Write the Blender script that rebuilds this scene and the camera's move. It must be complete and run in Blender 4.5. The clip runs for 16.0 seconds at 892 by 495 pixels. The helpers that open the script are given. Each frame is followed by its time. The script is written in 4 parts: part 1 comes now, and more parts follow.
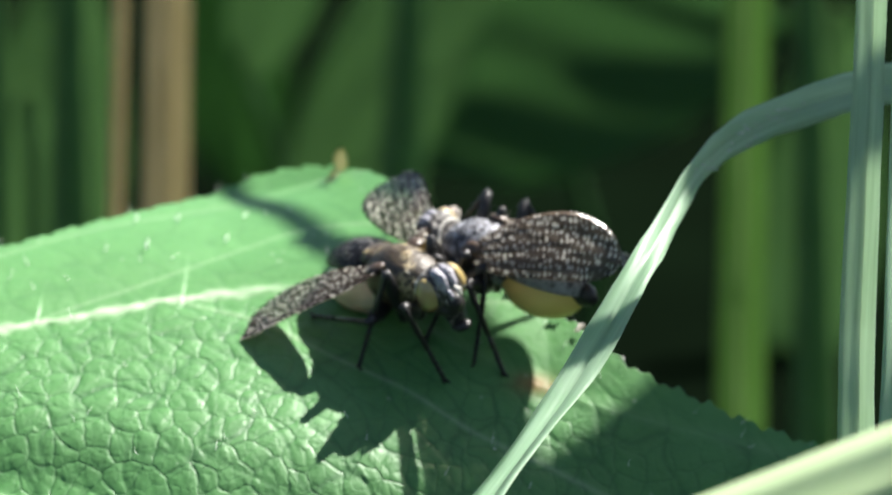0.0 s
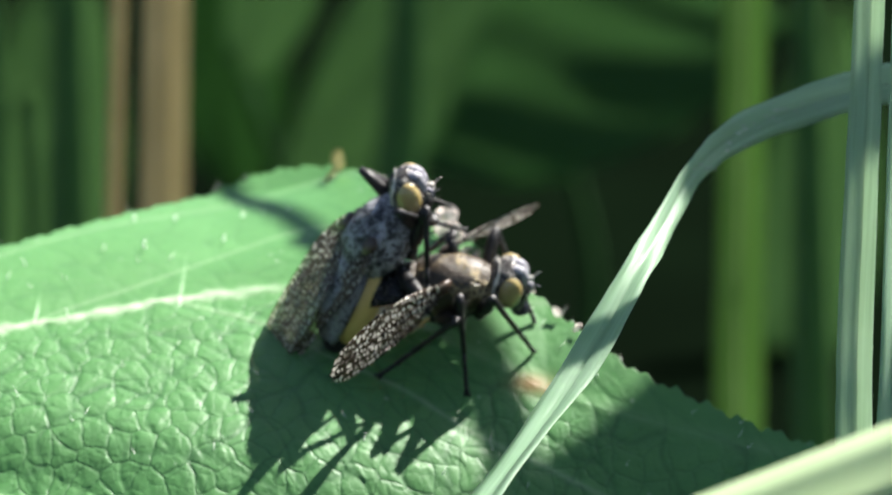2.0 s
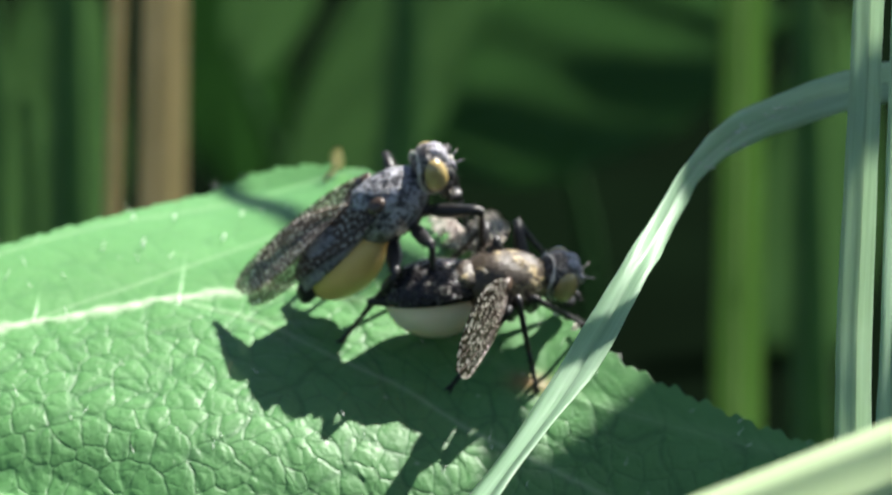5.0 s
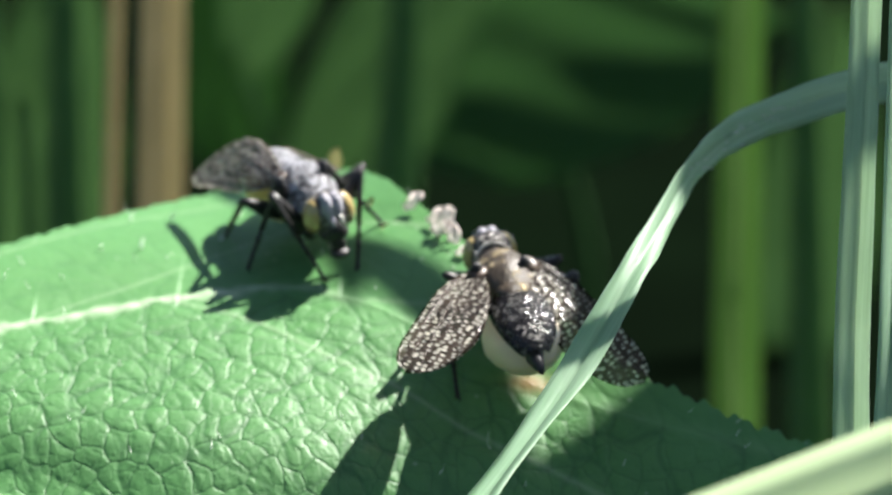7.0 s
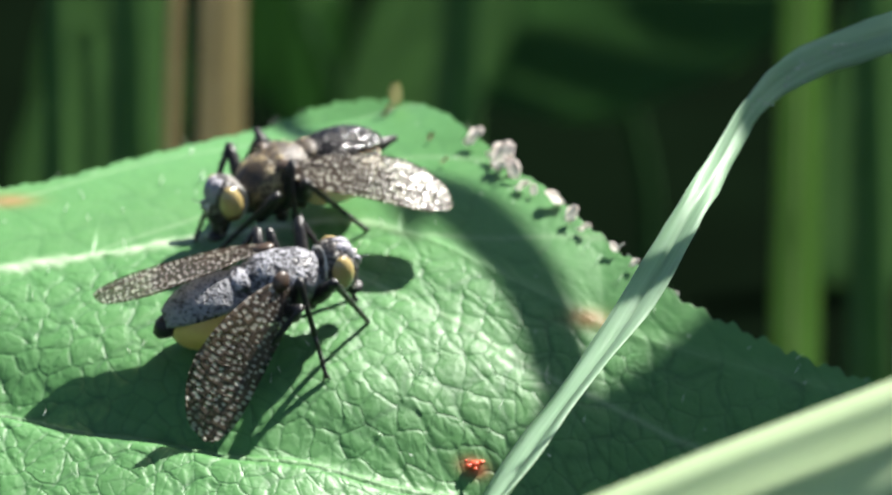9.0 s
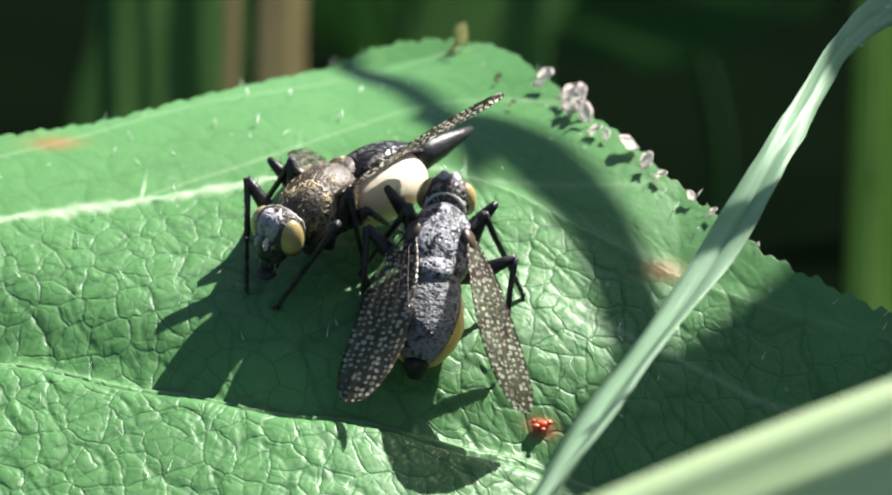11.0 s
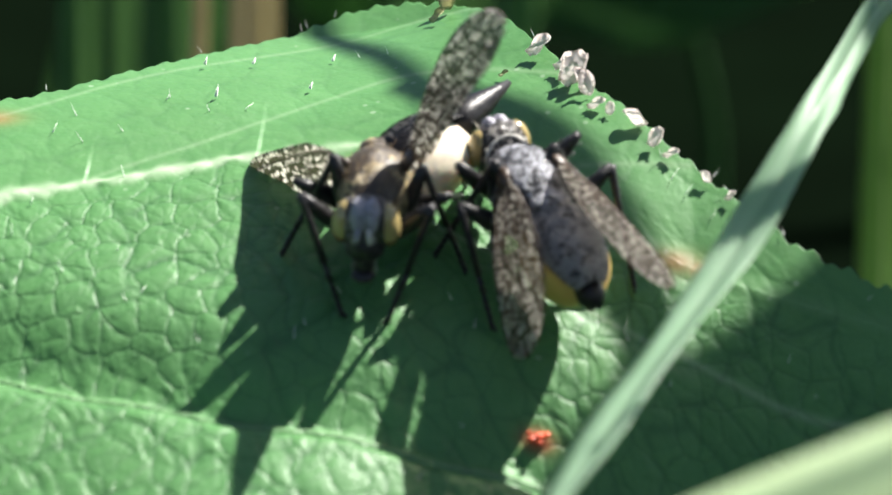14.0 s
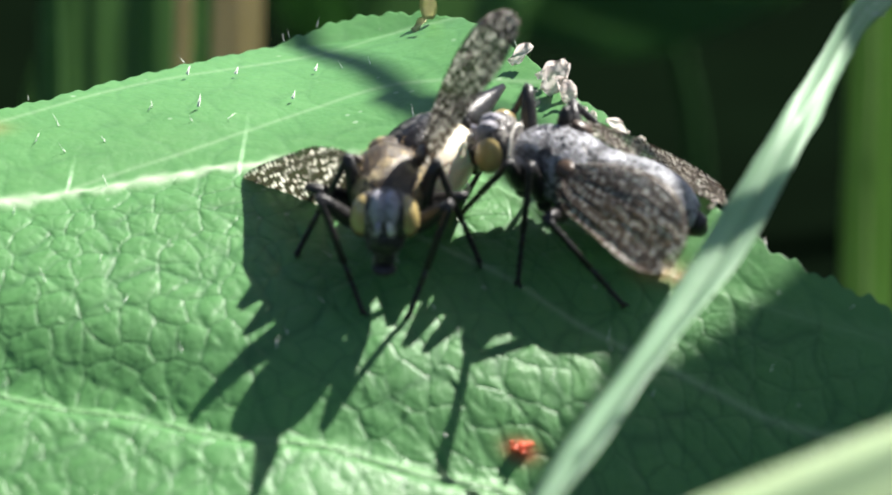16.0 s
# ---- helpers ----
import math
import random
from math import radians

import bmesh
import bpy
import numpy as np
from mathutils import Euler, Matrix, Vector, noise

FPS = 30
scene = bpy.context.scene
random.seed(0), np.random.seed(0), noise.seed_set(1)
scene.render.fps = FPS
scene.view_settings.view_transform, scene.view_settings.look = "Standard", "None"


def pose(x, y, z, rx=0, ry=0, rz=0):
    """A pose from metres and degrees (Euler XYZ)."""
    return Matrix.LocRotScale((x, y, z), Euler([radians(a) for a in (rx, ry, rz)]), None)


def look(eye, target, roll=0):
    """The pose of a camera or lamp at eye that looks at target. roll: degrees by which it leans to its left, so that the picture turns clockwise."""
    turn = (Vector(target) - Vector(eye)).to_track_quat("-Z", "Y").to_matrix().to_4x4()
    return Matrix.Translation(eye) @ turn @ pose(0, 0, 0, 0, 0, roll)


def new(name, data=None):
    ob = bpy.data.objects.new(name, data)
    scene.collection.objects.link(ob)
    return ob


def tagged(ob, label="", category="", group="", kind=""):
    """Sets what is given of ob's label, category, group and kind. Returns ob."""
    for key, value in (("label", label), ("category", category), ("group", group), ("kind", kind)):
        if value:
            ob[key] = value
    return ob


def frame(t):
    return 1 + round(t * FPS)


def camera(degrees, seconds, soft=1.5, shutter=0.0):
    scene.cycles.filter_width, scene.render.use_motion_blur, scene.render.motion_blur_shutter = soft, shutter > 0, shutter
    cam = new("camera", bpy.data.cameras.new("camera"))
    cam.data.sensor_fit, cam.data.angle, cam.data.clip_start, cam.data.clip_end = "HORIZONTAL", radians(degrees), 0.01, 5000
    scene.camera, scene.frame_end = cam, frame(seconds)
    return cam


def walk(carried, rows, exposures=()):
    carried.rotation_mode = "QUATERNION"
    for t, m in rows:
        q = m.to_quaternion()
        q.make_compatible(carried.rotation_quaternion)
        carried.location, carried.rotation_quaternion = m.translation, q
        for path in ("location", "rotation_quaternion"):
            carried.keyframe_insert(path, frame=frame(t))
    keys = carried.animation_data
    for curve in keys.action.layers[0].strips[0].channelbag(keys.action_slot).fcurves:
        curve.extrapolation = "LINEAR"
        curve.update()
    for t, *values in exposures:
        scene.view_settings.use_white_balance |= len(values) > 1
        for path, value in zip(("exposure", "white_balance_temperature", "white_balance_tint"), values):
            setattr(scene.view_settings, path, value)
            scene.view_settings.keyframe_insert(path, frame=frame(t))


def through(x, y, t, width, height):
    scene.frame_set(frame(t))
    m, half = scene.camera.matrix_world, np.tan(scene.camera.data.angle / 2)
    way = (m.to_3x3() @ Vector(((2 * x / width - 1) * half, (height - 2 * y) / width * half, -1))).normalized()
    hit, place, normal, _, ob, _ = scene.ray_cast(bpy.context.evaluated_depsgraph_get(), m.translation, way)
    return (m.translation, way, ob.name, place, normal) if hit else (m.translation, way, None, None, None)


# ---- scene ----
# The lens is a long macro; millimetres are turned into metres by MM.
MM = 0.001
cam = camera(16.0, 16.0, soft=1.8, shutter=0.5)
cam.data.dof.use_dof, cam.data.dof.focus_distance, cam.data.dof.aperture_fstop = True, 0.1105, 82.0
PATH = [
    (0.0, pose(0.000000, -0.123639, 0.033129, 75.0000, 0, 0.0000)),
    (0.5, pose(0.000000, -0.123639, 0.033129, 74.9897, 0, 0.0000)),
    (1.0, pose(0.000000, -0.123639, 0.033129, 74.9897, 0, -0.0103)),
    (1.5, pose(0.000000, -0.123639, 0.033129, 75.0000, 0, -0.0257)),
    (2.0, pose(0.000000, -0.123639, 0.033129, 75.0000, 0, -0.0411)),
    (2.5, pose(0.000000, -0.123639, 0.033129, 74.9897, 0, -0.0514)),
    (3.0, pose(0.000000, -0.123639, 0.033129, 74.9641, 0, -0.0514)),
    (3.5, pose(0.000000, -0.123639, 0.033129, 74.9589, 0, -0.0565)),
    (4.0, pose(0.000000, -0.123639, 0.033129, 74.9743, 0, -0.0514)),
    (4.2, pose(0.000000, -0.123639, 0.033129, 74.9743, 0, -0.0514)),
    (6.3, pose(0.000000, -0.123639, 0.033129, 74.9795, 0, -0.0873)),
    (6.5, pose(0.000000, -0.123639, 0.033129, 74.9795, 0, -0.0924)),
    (7.0, pose(0.000000, -0.123639, 0.033129, 74.9846, 0, -0.0924)),
    (7.5, pose(0.000000, -0.123639, 0.033129, 74.7330, 0, 0.1233)),
    (8.0, pose(0.000000, -0.123639, 0.033129, 74.2297, 0, 0.4827)),
    (8.5, pose(0.000000, -0.123639, 0.033129, 73.8498, 0, 0.8216)),
    (9.0, pose(0.000000, -0.123639, 0.033129, 73.8087, 0, 1.0270)),
    (9.5, pose(0.000000, -0.123639, 0.033129, 73.7369, 0, 1.2836)),
    (10.0, pose(0.000000, -0.123639, 0.033129, 73.3571, 0, 1.6839)),
    (10.2, pose(0.000000, -0.123639, 0.033129, 73.2032, 0, 1.9815)),
    (12.3, pose(-0.000565, -0.104410, 0.027378, 72.7621, 0, 2.3456)),
    (12.5, pose(-0.000565, -0.104410, 0.027378, 72.7416, 0, 2.3046)),
    (13.0, pose(-0.000565, -0.104410, 0.027378, 72.6493, 0, 2.1918)),
    (13.5, pose(-0.000565, -0.104410, 0.027378, 72.5980, 0, 2.0687)),
    (14.0, pose(-0.000565, -0.104410, 0.027378, 72.6083, 0, 2.0174)),
    (14.5, pose(-0.000565, -0.104410, 0.027378, 72.6493, 0, 1.9456)),
    (15.0, pose(-0.000565, -0.104410, 0.027378, 72.6954, 0, 1.8738)),
    (15.5, pose(-0.000565, -0.104410, 0.027378, 72.7313, 0, 1.7404)),
    (16.0, pose(-0.000565, -0.104410, 0.027378, 72.7826, 0, 1.6891)),
]
walk(cam, PATH, ((0.0, 1.74), (7.0, 1.7), (10.0, 1.56), (12.5, 1.52), (16.0, 1.56)))

# ---- light: a high morning sun from behind on the far side, and the sky ----
SUN_AZIMUTH, SUN_HEIGHT = 53.0, 53.0      # degrees from +y towards +x, degrees above the horizon
world = bpy.data.worlds.new("sky")
scene.world = world
world.use_nodes = True
sky = world.node_tree.nodes.new("ShaderNodeTexSky")
sky.sky_type, sky.sun_disc = "NISHITA", False
sky.sun_elevation, sky.sun_rotation = radians(SUN_HEIGHT), radians(SUN_AZIMUTH)
world.node_tree.nodes["Background"].inputs[1].default_value = 0.042
world.node_tree.links.new(sky.outputs[0], world.node_tree.nodes["Background"].inputs[0])
sun = new("sun", bpy.data.lights.new("sun", "SUN"))
sun.data.energy, sun.data.angle, sun.data.color = 5.0, radians(0.6), (1.0, 0.96, 0.9)
a, e = radians(SUN_AZIMUTH), radians(SUN_HEIGHT)
sun.matrix_world = look((math.sin(a) * math.cos(e), math.cos(a) * math.cos(e), math.sin(e)), (0, 0, 0))


# ---- materials ----
class Mat:
    """A node material in millimetre object coordinates."""

    def __init__(self, name, rough=0.5, **sets):
        self.m = bpy.data.materials.new(name)
        self.m.use_nodes = True
        self.t = self.m.node_tree
        self.b = self.t.nodes["Principled BSDF"]
        self.b.inputs["Roughness"].default_value = rough
        for key, value in sets.items():
            self.b.inputs[key.replace("_", " ")].default_value = value
        tc = self.t.nodes.new("ShaderNodeTexCoord")
        mp = self.t.nodes.new("ShaderNodeMapping")
        mp.inputs["Scale"].default_value = (1000, 1000, 1000)
        self.t.links.new(tc.outputs["Object"], mp.inputs["Vector"])
        self.co = mp.outputs[0]

    def node(self, kind, **inputs):
        n = self.t.nodes.new(kind)
        for key, value in inputs.items():
            self.put(n.inputs[key.replace("_", " ")], value)
        return n

    def put(self, socket, value):
        if isinstance(value, bpy.types.NodeSocket):
            self.t.links.new(value, socket)
        else:
            socket.default_value = value

    def noise(self, scale, detail=3.0, rough=0.55, stretch=None):
        return self.node("ShaderNodeTexNoise", Vector=self.scaled(stretch), Scale=scale, Detail=detail, Roughness=rough).outputs[0]

    def cells(self, scale, feature="F1", stretch=None, random=1.0):
        n = self.node("ShaderNodeTexVoronoi", Vector=self.scaled(stretch), Scale=scale, Randomness=random)
        n.feature = feature
        if stretch and stretch[2] == 0:
            n.voronoi_dimensions = "2D"
        return n.outputs["Distance"]

    def scaled(self, stretch):
        if not stretch:
            return self.co
        n = self.node("ShaderNodeMapping", Vector=self.co, Scale=stretch)
        return n.outputs[0]

    def ramp(self, fac, *stops):
        n = self.node("ShaderNodeValToRGB", Fac=fac)
        r = n.color_ramp
        while len(r.elements) < len(stops):
            r.elements.new(0.5)
        for el, (p, c) in zip(r.elements, stops):
            el.position = p
            el.color = (*c, 1) if isinstance(c, tuple) else (c, c, c, 1)
        return n.outputs[0]

    def mix(self, fac, one, two, blend="MIX"):
        n = self.t.nodes.new("ShaderNodeMix")
        n.data_type, n.blend_type = "RGBA", blend
        self.put(n.inputs[0], fac)
        for socket, c in ((n.inputs[6], one), (n.inputs[7], two)):
            self.put(socket, (*c, 1) if isinstance(c, tuple) else c)
        return n.outputs[2]

    def math(self, op, one, two=0.0):
        n = self.t.nodes.new("ShaderNodeMath")
        n.operation = op
        self.put(n.inputs[0], one), self.put(n.inputs[1], two)
        return n.outputs[0]

    def attribute(self, name):
        n = self.t.nodes.new("ShaderNodeAttribute")
        n.attribute_name = name
        return n.outputs["Fac"]

    def random(self):
        return self.t.nodes.new("ShaderNodeObjectInfo").outputs["Random"]

    def colour(self, c):
        self.put(self.b.inputs["Base Color"], (*c, 1) if isinstance(c, tuple) else c)
        return self

    def rough(self, socket):
        self.put(self.b.inputs["Roughness"], socket)
        return self

    def bump(self, height, distance=0.05, strength=1.0):
        n = self.node("ShaderNodeBump", Height=height, Strength=strength, Distance=distance * MM)
        self.put(self.b.inputs["Normal"], n.outputs[0])
        return self

    def translucent(self, colour, share):
        """Lets part of the light through, as thin leaves and wings do."""
        tr = self.node("ShaderNodeBsdfTranslucent")
        self.put(tr.inputs["Color"], (*colour, 1) if isinstance(colour, tuple) else colour)
        mx = self.t.nodes.new("ShaderNodeMixShader")
        self.put(mx.inputs[0], share)
        self.t.links.new(self.b.outputs[0], mx.inputs[1])
        self.t.links.new(tr.outputs[0], mx.inputs[2])
        self.t.links.new(mx.outputs[0], self.t.nodes["Material Output"].inputs["Surface"])
        return self


def leaf_material():
    m = Mat("leaf_green", 0.5, Specular_IOR_Level=0.45)
    fine = m.noise(1.3, 4)
    big = m.noise(0.12, 3)
    straight = m.co
    bent = m.node("ShaderNodeTexNoise", Vector=straight, Scale=0.7, Detail=3.0).outputs[1]
    m.co = m.mix(0.8, straight, bent, "ADD")
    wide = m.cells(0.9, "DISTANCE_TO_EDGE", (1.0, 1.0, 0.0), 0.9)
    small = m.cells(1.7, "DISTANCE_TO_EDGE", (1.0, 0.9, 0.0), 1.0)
    m.co = straight
    rough_part = m.attribute("quilt")
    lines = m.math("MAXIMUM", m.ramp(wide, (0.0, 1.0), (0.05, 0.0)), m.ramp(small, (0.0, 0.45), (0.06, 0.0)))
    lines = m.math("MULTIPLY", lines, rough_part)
    swell = m.math("ADD", m.ramp(wide, (0.0, 0.0), (0.07, 0.55), (0.3, 1.0)), m.math("MULTIPLY", m.ramp(small, (0.0, 0.0), (0.1, 0.7), (0.3, 1.0)), 0.28))
    c = m.mix(fine, (0.05, 0.16, 0.046), (0.093, 0.245, 0.073))
    c = m.mix(m.ramp(big, (0.35, 0.0), (0.7, 0.5)), c, (0.106, 0.285, 0.092))
    # fold shade is put into the colour: darker green along the crease lines
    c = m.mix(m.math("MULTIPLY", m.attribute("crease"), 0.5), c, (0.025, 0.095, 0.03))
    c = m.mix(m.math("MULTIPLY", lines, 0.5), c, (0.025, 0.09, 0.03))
    c = m.mix(m.math("MULTIPLY", m.attribute("vein"), 0.9), c, (0.50, 0.60, 0.42))
    specks = m.ramp(m.cells(0.75), (0.0, 1.0), (0.06, 1.0), (0.09, 0.0))
    c = m.mix(m.math("MULTIPLY", specks, 0.35), c, (0.4, 0.5, 0.36))
    c = m.mix(m.attribute("rust"), c, (0.42, 0.07, 0.03))
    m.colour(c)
    m.rough(m.ramp(m.noise(2.5, 3), (0.3, 0.44), (0.75, 0.6)))
    grain = m.math("MULTIPLY", m.math("ADD", m.cells(4.5), m.noise(6.0, 3)), 0.16)
    m.bump(m.math("ADD", m.math("MULTIPLY", swell, rough_part), grain), 0.04, 0.9)
    return m.translucent(m.mix(0.5, c, (0.14, 0.36, 0.06)), 0.18).m


def blade_material(name, one, two, pale, share=0.25, rough=0.4, gloss=0.5, through=0.0):
    m = Mat(name, rough, Specular_IOR_Level=gloss)
    uv = m.t.nodes.new("ShaderNodeTexCoord").outputs["UV"]
    m.co = uv
    lines = m.noise(1.6, 3, stretch=(4.0, 0.12, 1.0))
    c = m.mix(m.ramp(lines, (0.35, 0.0), (0.65, 1.0)), one, two)
    c = m.mix(m.ramp(m.noise(0.25, 4), (0.5, 0.0), (0.75, 0.6)), c, pale)
    m.colour(c)
    m.bump(m.noise(3.0, 3, stretch=(5.0, 0.1, 1.0)), 0.05, 0.6)
    return m.translucent(m.mix(through, c, (0.86, 0.95, 0.74)), share).m


def plain(name, one, two, scale, rough=0.5, bump=0.0, **sets):
    m = Mat(name, rough, **sets)
    m.colour(m.mix(m.noise(scale, 4), one, two))
    if bump:
        m.bump(m.noise(scale * 2.2, 4), bump)
    return m.m


def speckled(name, dark, pale, scale, share, rough=0.5, cover=0.5):
    """Dusty cuticle: pale pollen dust in broken patches, with small dark dots; cover: how much of it is dusted."""
    m = Mat(name, rough)
    dots = m.ramp(m.cells(scale), (0.0, 0.0), (share, 0.1), (share + 0.18, 1.0))
    patch = m.ramp(m.noise(scale * 0.5, 5, 0.68), (0.56 - 0.3 * cover, 0.04), (0.68 - 0.3 * cover, 1.0))
    dust = m.math("MULTIPLY", dots, patch)
    m.colour(m.mix(dust, dark, pale))
    m.rough(m.ramp(dust, (0.0, rough), (1.0, 0.65)))
    m.bump(m.math("ADD", m.cells(scale * 1.3), dust), 0.06, 0.8)
    return m.m


def netted(name, dark, pale, scale):
    """Dark cuticle under fine golden hair lying in wavy lines."""
    m = Mat(name, 0.42)
    net = m.ramp(m.cells(scale, "DISTANCE_TO_EDGE"), (0.0, 1.0), (0.05, 0.8), (0.13, 0.0))
    fine = m.ramp(m.noise(scale * 2.4, 3, stretch=(1.0, 2.2, 1.0)), (0.48, 0.0), (0.62, 0.75))
    net = m.math("MULTIPLY", m.math("MAXIMUM", net, fine), m.ramp(m.noise(scale * 0.33, 3), (0.49, 0.03), (0.62, 1.0)))
    c = m.mix(net, m.mix(m.noise(scale, 3), dark, (0.045, 0.03, 0.016)), pale)
    m.colour(c)
    m.bump(m.math("ADD", net, m.noise(9.0, 3)), 0.07, 0.8)
    return m.m


def wing_material(name, dark, mid, pale, clear):
    """Brown membrane with rows of pale dots; some light passes straight through."""
    m = Mat(name, 0.24, Specular_IOR_Level=0.6)
    flat = (1.0, 0.7, 0.0)
    warp = m.node("ShaderNodeTexNoise", Vector=m.co, Scale=1.1, Detail=2.0).outputs[1]
    straight = m.co
    m.co = m.mix(0.22, straight, warp, "ADD")
    near = m.cells(4.9, stretch=flat, random=0.6)
    m.co = straight
    size = m.math("MULTIPLY", m.noise(2.2, 3), 0.66)
    spots = m.ramp(m.math("SUBTRACT", size, near), (0.0, 0.0), (0.1, 1.0))
    few = m.ramp(m.noise(0.9, 3), (0.36, 0.15), (0.5, 1.0))
    spots = m.math("MULTIPLY", spots, few)
    body = m.mix(m.ramp(m.noise(0.8, 4), (0.35, 0.0), (0.65, 1.0)), dark, mid)
    c = m.mix(spots, body, pale)
    m.colour(c)
    m.bump(near, 0.05, 0.7)
    m.translucent(m.mix(spots, tuple(v * 1.4 for v in mid), (0.9, 0.87, 0.8)), m.ramp(spots, (0.0, 0.25), (1.0, 0.6)))
    out = m.t.nodes["Material Output"].inputs["Surface"]
    skin = out.links[0].from_socket
    thin = m.node("ShaderNodeBsdfTransparent", Color=(0.85, 0.8, 0.72, 1))
    mx = m.t.nodes.new("ShaderNodeMixShader")
    m.put(mx.inputs[0], m.ramp(spots, (0.0, clear), (1.0, clear * 2.0)))
    m.t.links.new(skin, mx.inputs[1])
    m.t.links.new(thin.outputs[0], mx.inputs[2])
    m.t.links.new(mx.outputs[0], out)
    return m.m


def eye_material(name, one, two, band):
    m = Mat(name, 0.22, Specular_IOR_Level=0.6, Coat_Weight=0.3)
    stripe = m.ramp(m.math("ADD", m.node("ShaderNodeSeparateXYZ", Vector=m.co).outputs["Z"], 0.62), (0.0, 1.0), (0.3, 0.0))
    c = m.mix(m.noise(1.4, 2), one, two)
    m.colour(m.mix(m.math("MULTIPLY", stripe, 0.85), c, band))
    m.bump(m.cells(14.0), 0.012, 0.6)
    return m.m


LEAF = leaf_material()
HAIR = plain("leaf_hair", (0.5, 0.58, 0.48), (0.7, 0.75, 0.65), 2.0, 0.4)
GRASS = blade_material("grass_blade", (0.30, 0.48, 0.31), (0.44, 0.62, 0.45), (0.56, 0.72, 0.56), 0.62, through=0.45)
# Lit copy of the grass green: sunlight is put into this paler colour.
GRASS_SUN_TINT = blade_material("grass_sun_tint", (0.58, 0.72, 0.44), (0.66, 0.78, 0.52), (0.72, 0.84, 0.6), 0.7, through=0.75)
GRASS_BACK = blade_material("grass_mid", (0.08, 0.18, 0.055), (0.12, 0.25, 0.075), (0.15, 0.3, 0.1), 0.45, 0.8, 0.15)
GRASS_LIME = blade_material("grass_lime", (0.14, 0.27, 0.06), (0.18, 0.32, 0.08), (0.21, 0.35, 0.11), 0.6, 0.8, 0.15, 0.12)
# Shaded copies of grass_mid: the meadow's shade is put into these darker greens.
GRASS_SHADE_TINT = blade_material("grass_shade_tint", (0.015, 0.055, 0.013), (0.03, 0.10, 0.022), (0.045, 0.13, 0.035), 0.25, 0.8, 0.15)
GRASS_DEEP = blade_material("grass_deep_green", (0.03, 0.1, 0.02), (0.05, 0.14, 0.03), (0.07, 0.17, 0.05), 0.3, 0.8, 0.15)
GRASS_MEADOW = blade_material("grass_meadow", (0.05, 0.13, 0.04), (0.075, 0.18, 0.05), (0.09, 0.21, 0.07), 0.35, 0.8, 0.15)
STRAW = blade_material("straw", (0.43, 0.385, 0.235), (0.51, 0.46, 0.295), (0.57, 0.515, 0.35), 0.62, 0.8, 0.15)
# Near-black on purpose: the shade under the meadow is put into the soil colour.
SOIL_SHADE = plain("soil", (0.0008, 0.0012, 0.0008), (0.0025, 0.006, 0.0025), 0.012, 1.0, 0.4, Specular_IOR_Level=0.0)
PETAL_MAT = Mat("petal", 0.6)
PETAL_MAT.colour(PETAL_MAT.mix(PETAL_MAT.noise(1.2, 4), (0.8, 0.75, 0.72), (0.92, 0.9, 0.88)))
PETAL = PETAL_MAT.translucent((0.8, 0.72, 0.68), 0.55).m
BUD = plain("bud_scale", (0.42, 0.36, 0.18), (0.6, 0.6, 0.4), 1.5, 0.6, 0.05)
RUST = plain("rust_mite", (0.5, 0.05, 0.02), (0.75, 0.14, 0.05), 3.0, 0.35, 0.05)
BLACK = plain("black_cuticle", (0.008, 0.008, 0.009), (0.03, 0.028, 0.027), 2.5, 0.4, 0.03, Specular_IOR_Level=0.35)
CREAM = plain("cream_membrane", (0.58, 0.48, 0.34), (0.72, 0.64, 0.5), 1.0, 0.45, 0.04, Subsurface_Weight=0.1)
YELLOW = plain("yellow_belly", (0.6, 0.4, 0.1), (0.76, 0.56, 0.2), 1.0, 0.42, 0.04)
WHITE = plain("white_dust", (0.32, 0.29, 0.25), (0.7, 0.68, 0.62), 3.0, 0.6, 0.03)
GREY_A = speckled("grey_thorax", (0.010, 0.010, 0.013), (0.34, 0.34, 0.37), 5.5, 0.22, 0.3, 0.45)
GREY_B = netted("brown_thorax", (0.022, 0.015, 0.009), (0.5, 0.39, 0.2), 3.0)
SHELL_A = speckled("blue_black_tergite", (0.045, 0.048, 0.056), (0.36, 0.365, 0.39), 7.0, 0.16, 0.2, 0.62)
SHELL_B = speckled("brown_black_tergite", (0.012, 0.010, 0.009), (0.16, 0.15, 0.14), 6.0, 0.3, 0.17, 0.1)
FRONS = speckled("grey_frons", (0.1, 0.095, 0.105), (0.3, 0.29, 0.325), 5.0, 0.16, 0.4, 0.8)
HEAD_SKIN = speckled("dark_head", (0.014, 0.011, 0.009), (0.3, 0.27, 0.24), 5.0, 0.25, 0.35, 0.22)
EYE_A = eye_material("eye_amber", (0.32, 0.235, 0.085), (0.4, 0.31, 0.13), (0.08, 0.022, 0.015))
EYE_B = eye_material("eye_tan", (0.3, 0.225, 0.085), (0.38, 0.3, 0.13), (0.1, 0.03, 0.015))
WING_A = wing_material("wing_grey_brown", (0.06, 0.046, 0.036), (0.13, 0.1, 0.076), (0.84, 0.82, 0.77), 0.2)
WING_B = wing_material("wing_dark_brown", (0.028, 0.02, 0.015), (0.075, 0.055, 0.04), (0.84, 0.81, 0.74), 0.1)
GOLD_HAIR = plain("golden_hair", (0.10, 0.065, 0.025), (0.32, 0.22, 0.09), 3.0, 0.4)
VEIN = plain("wing_vein", (0.03, 0.02, 0.014), (0.08, 0.05, 0.03), 3.0, 0.4)


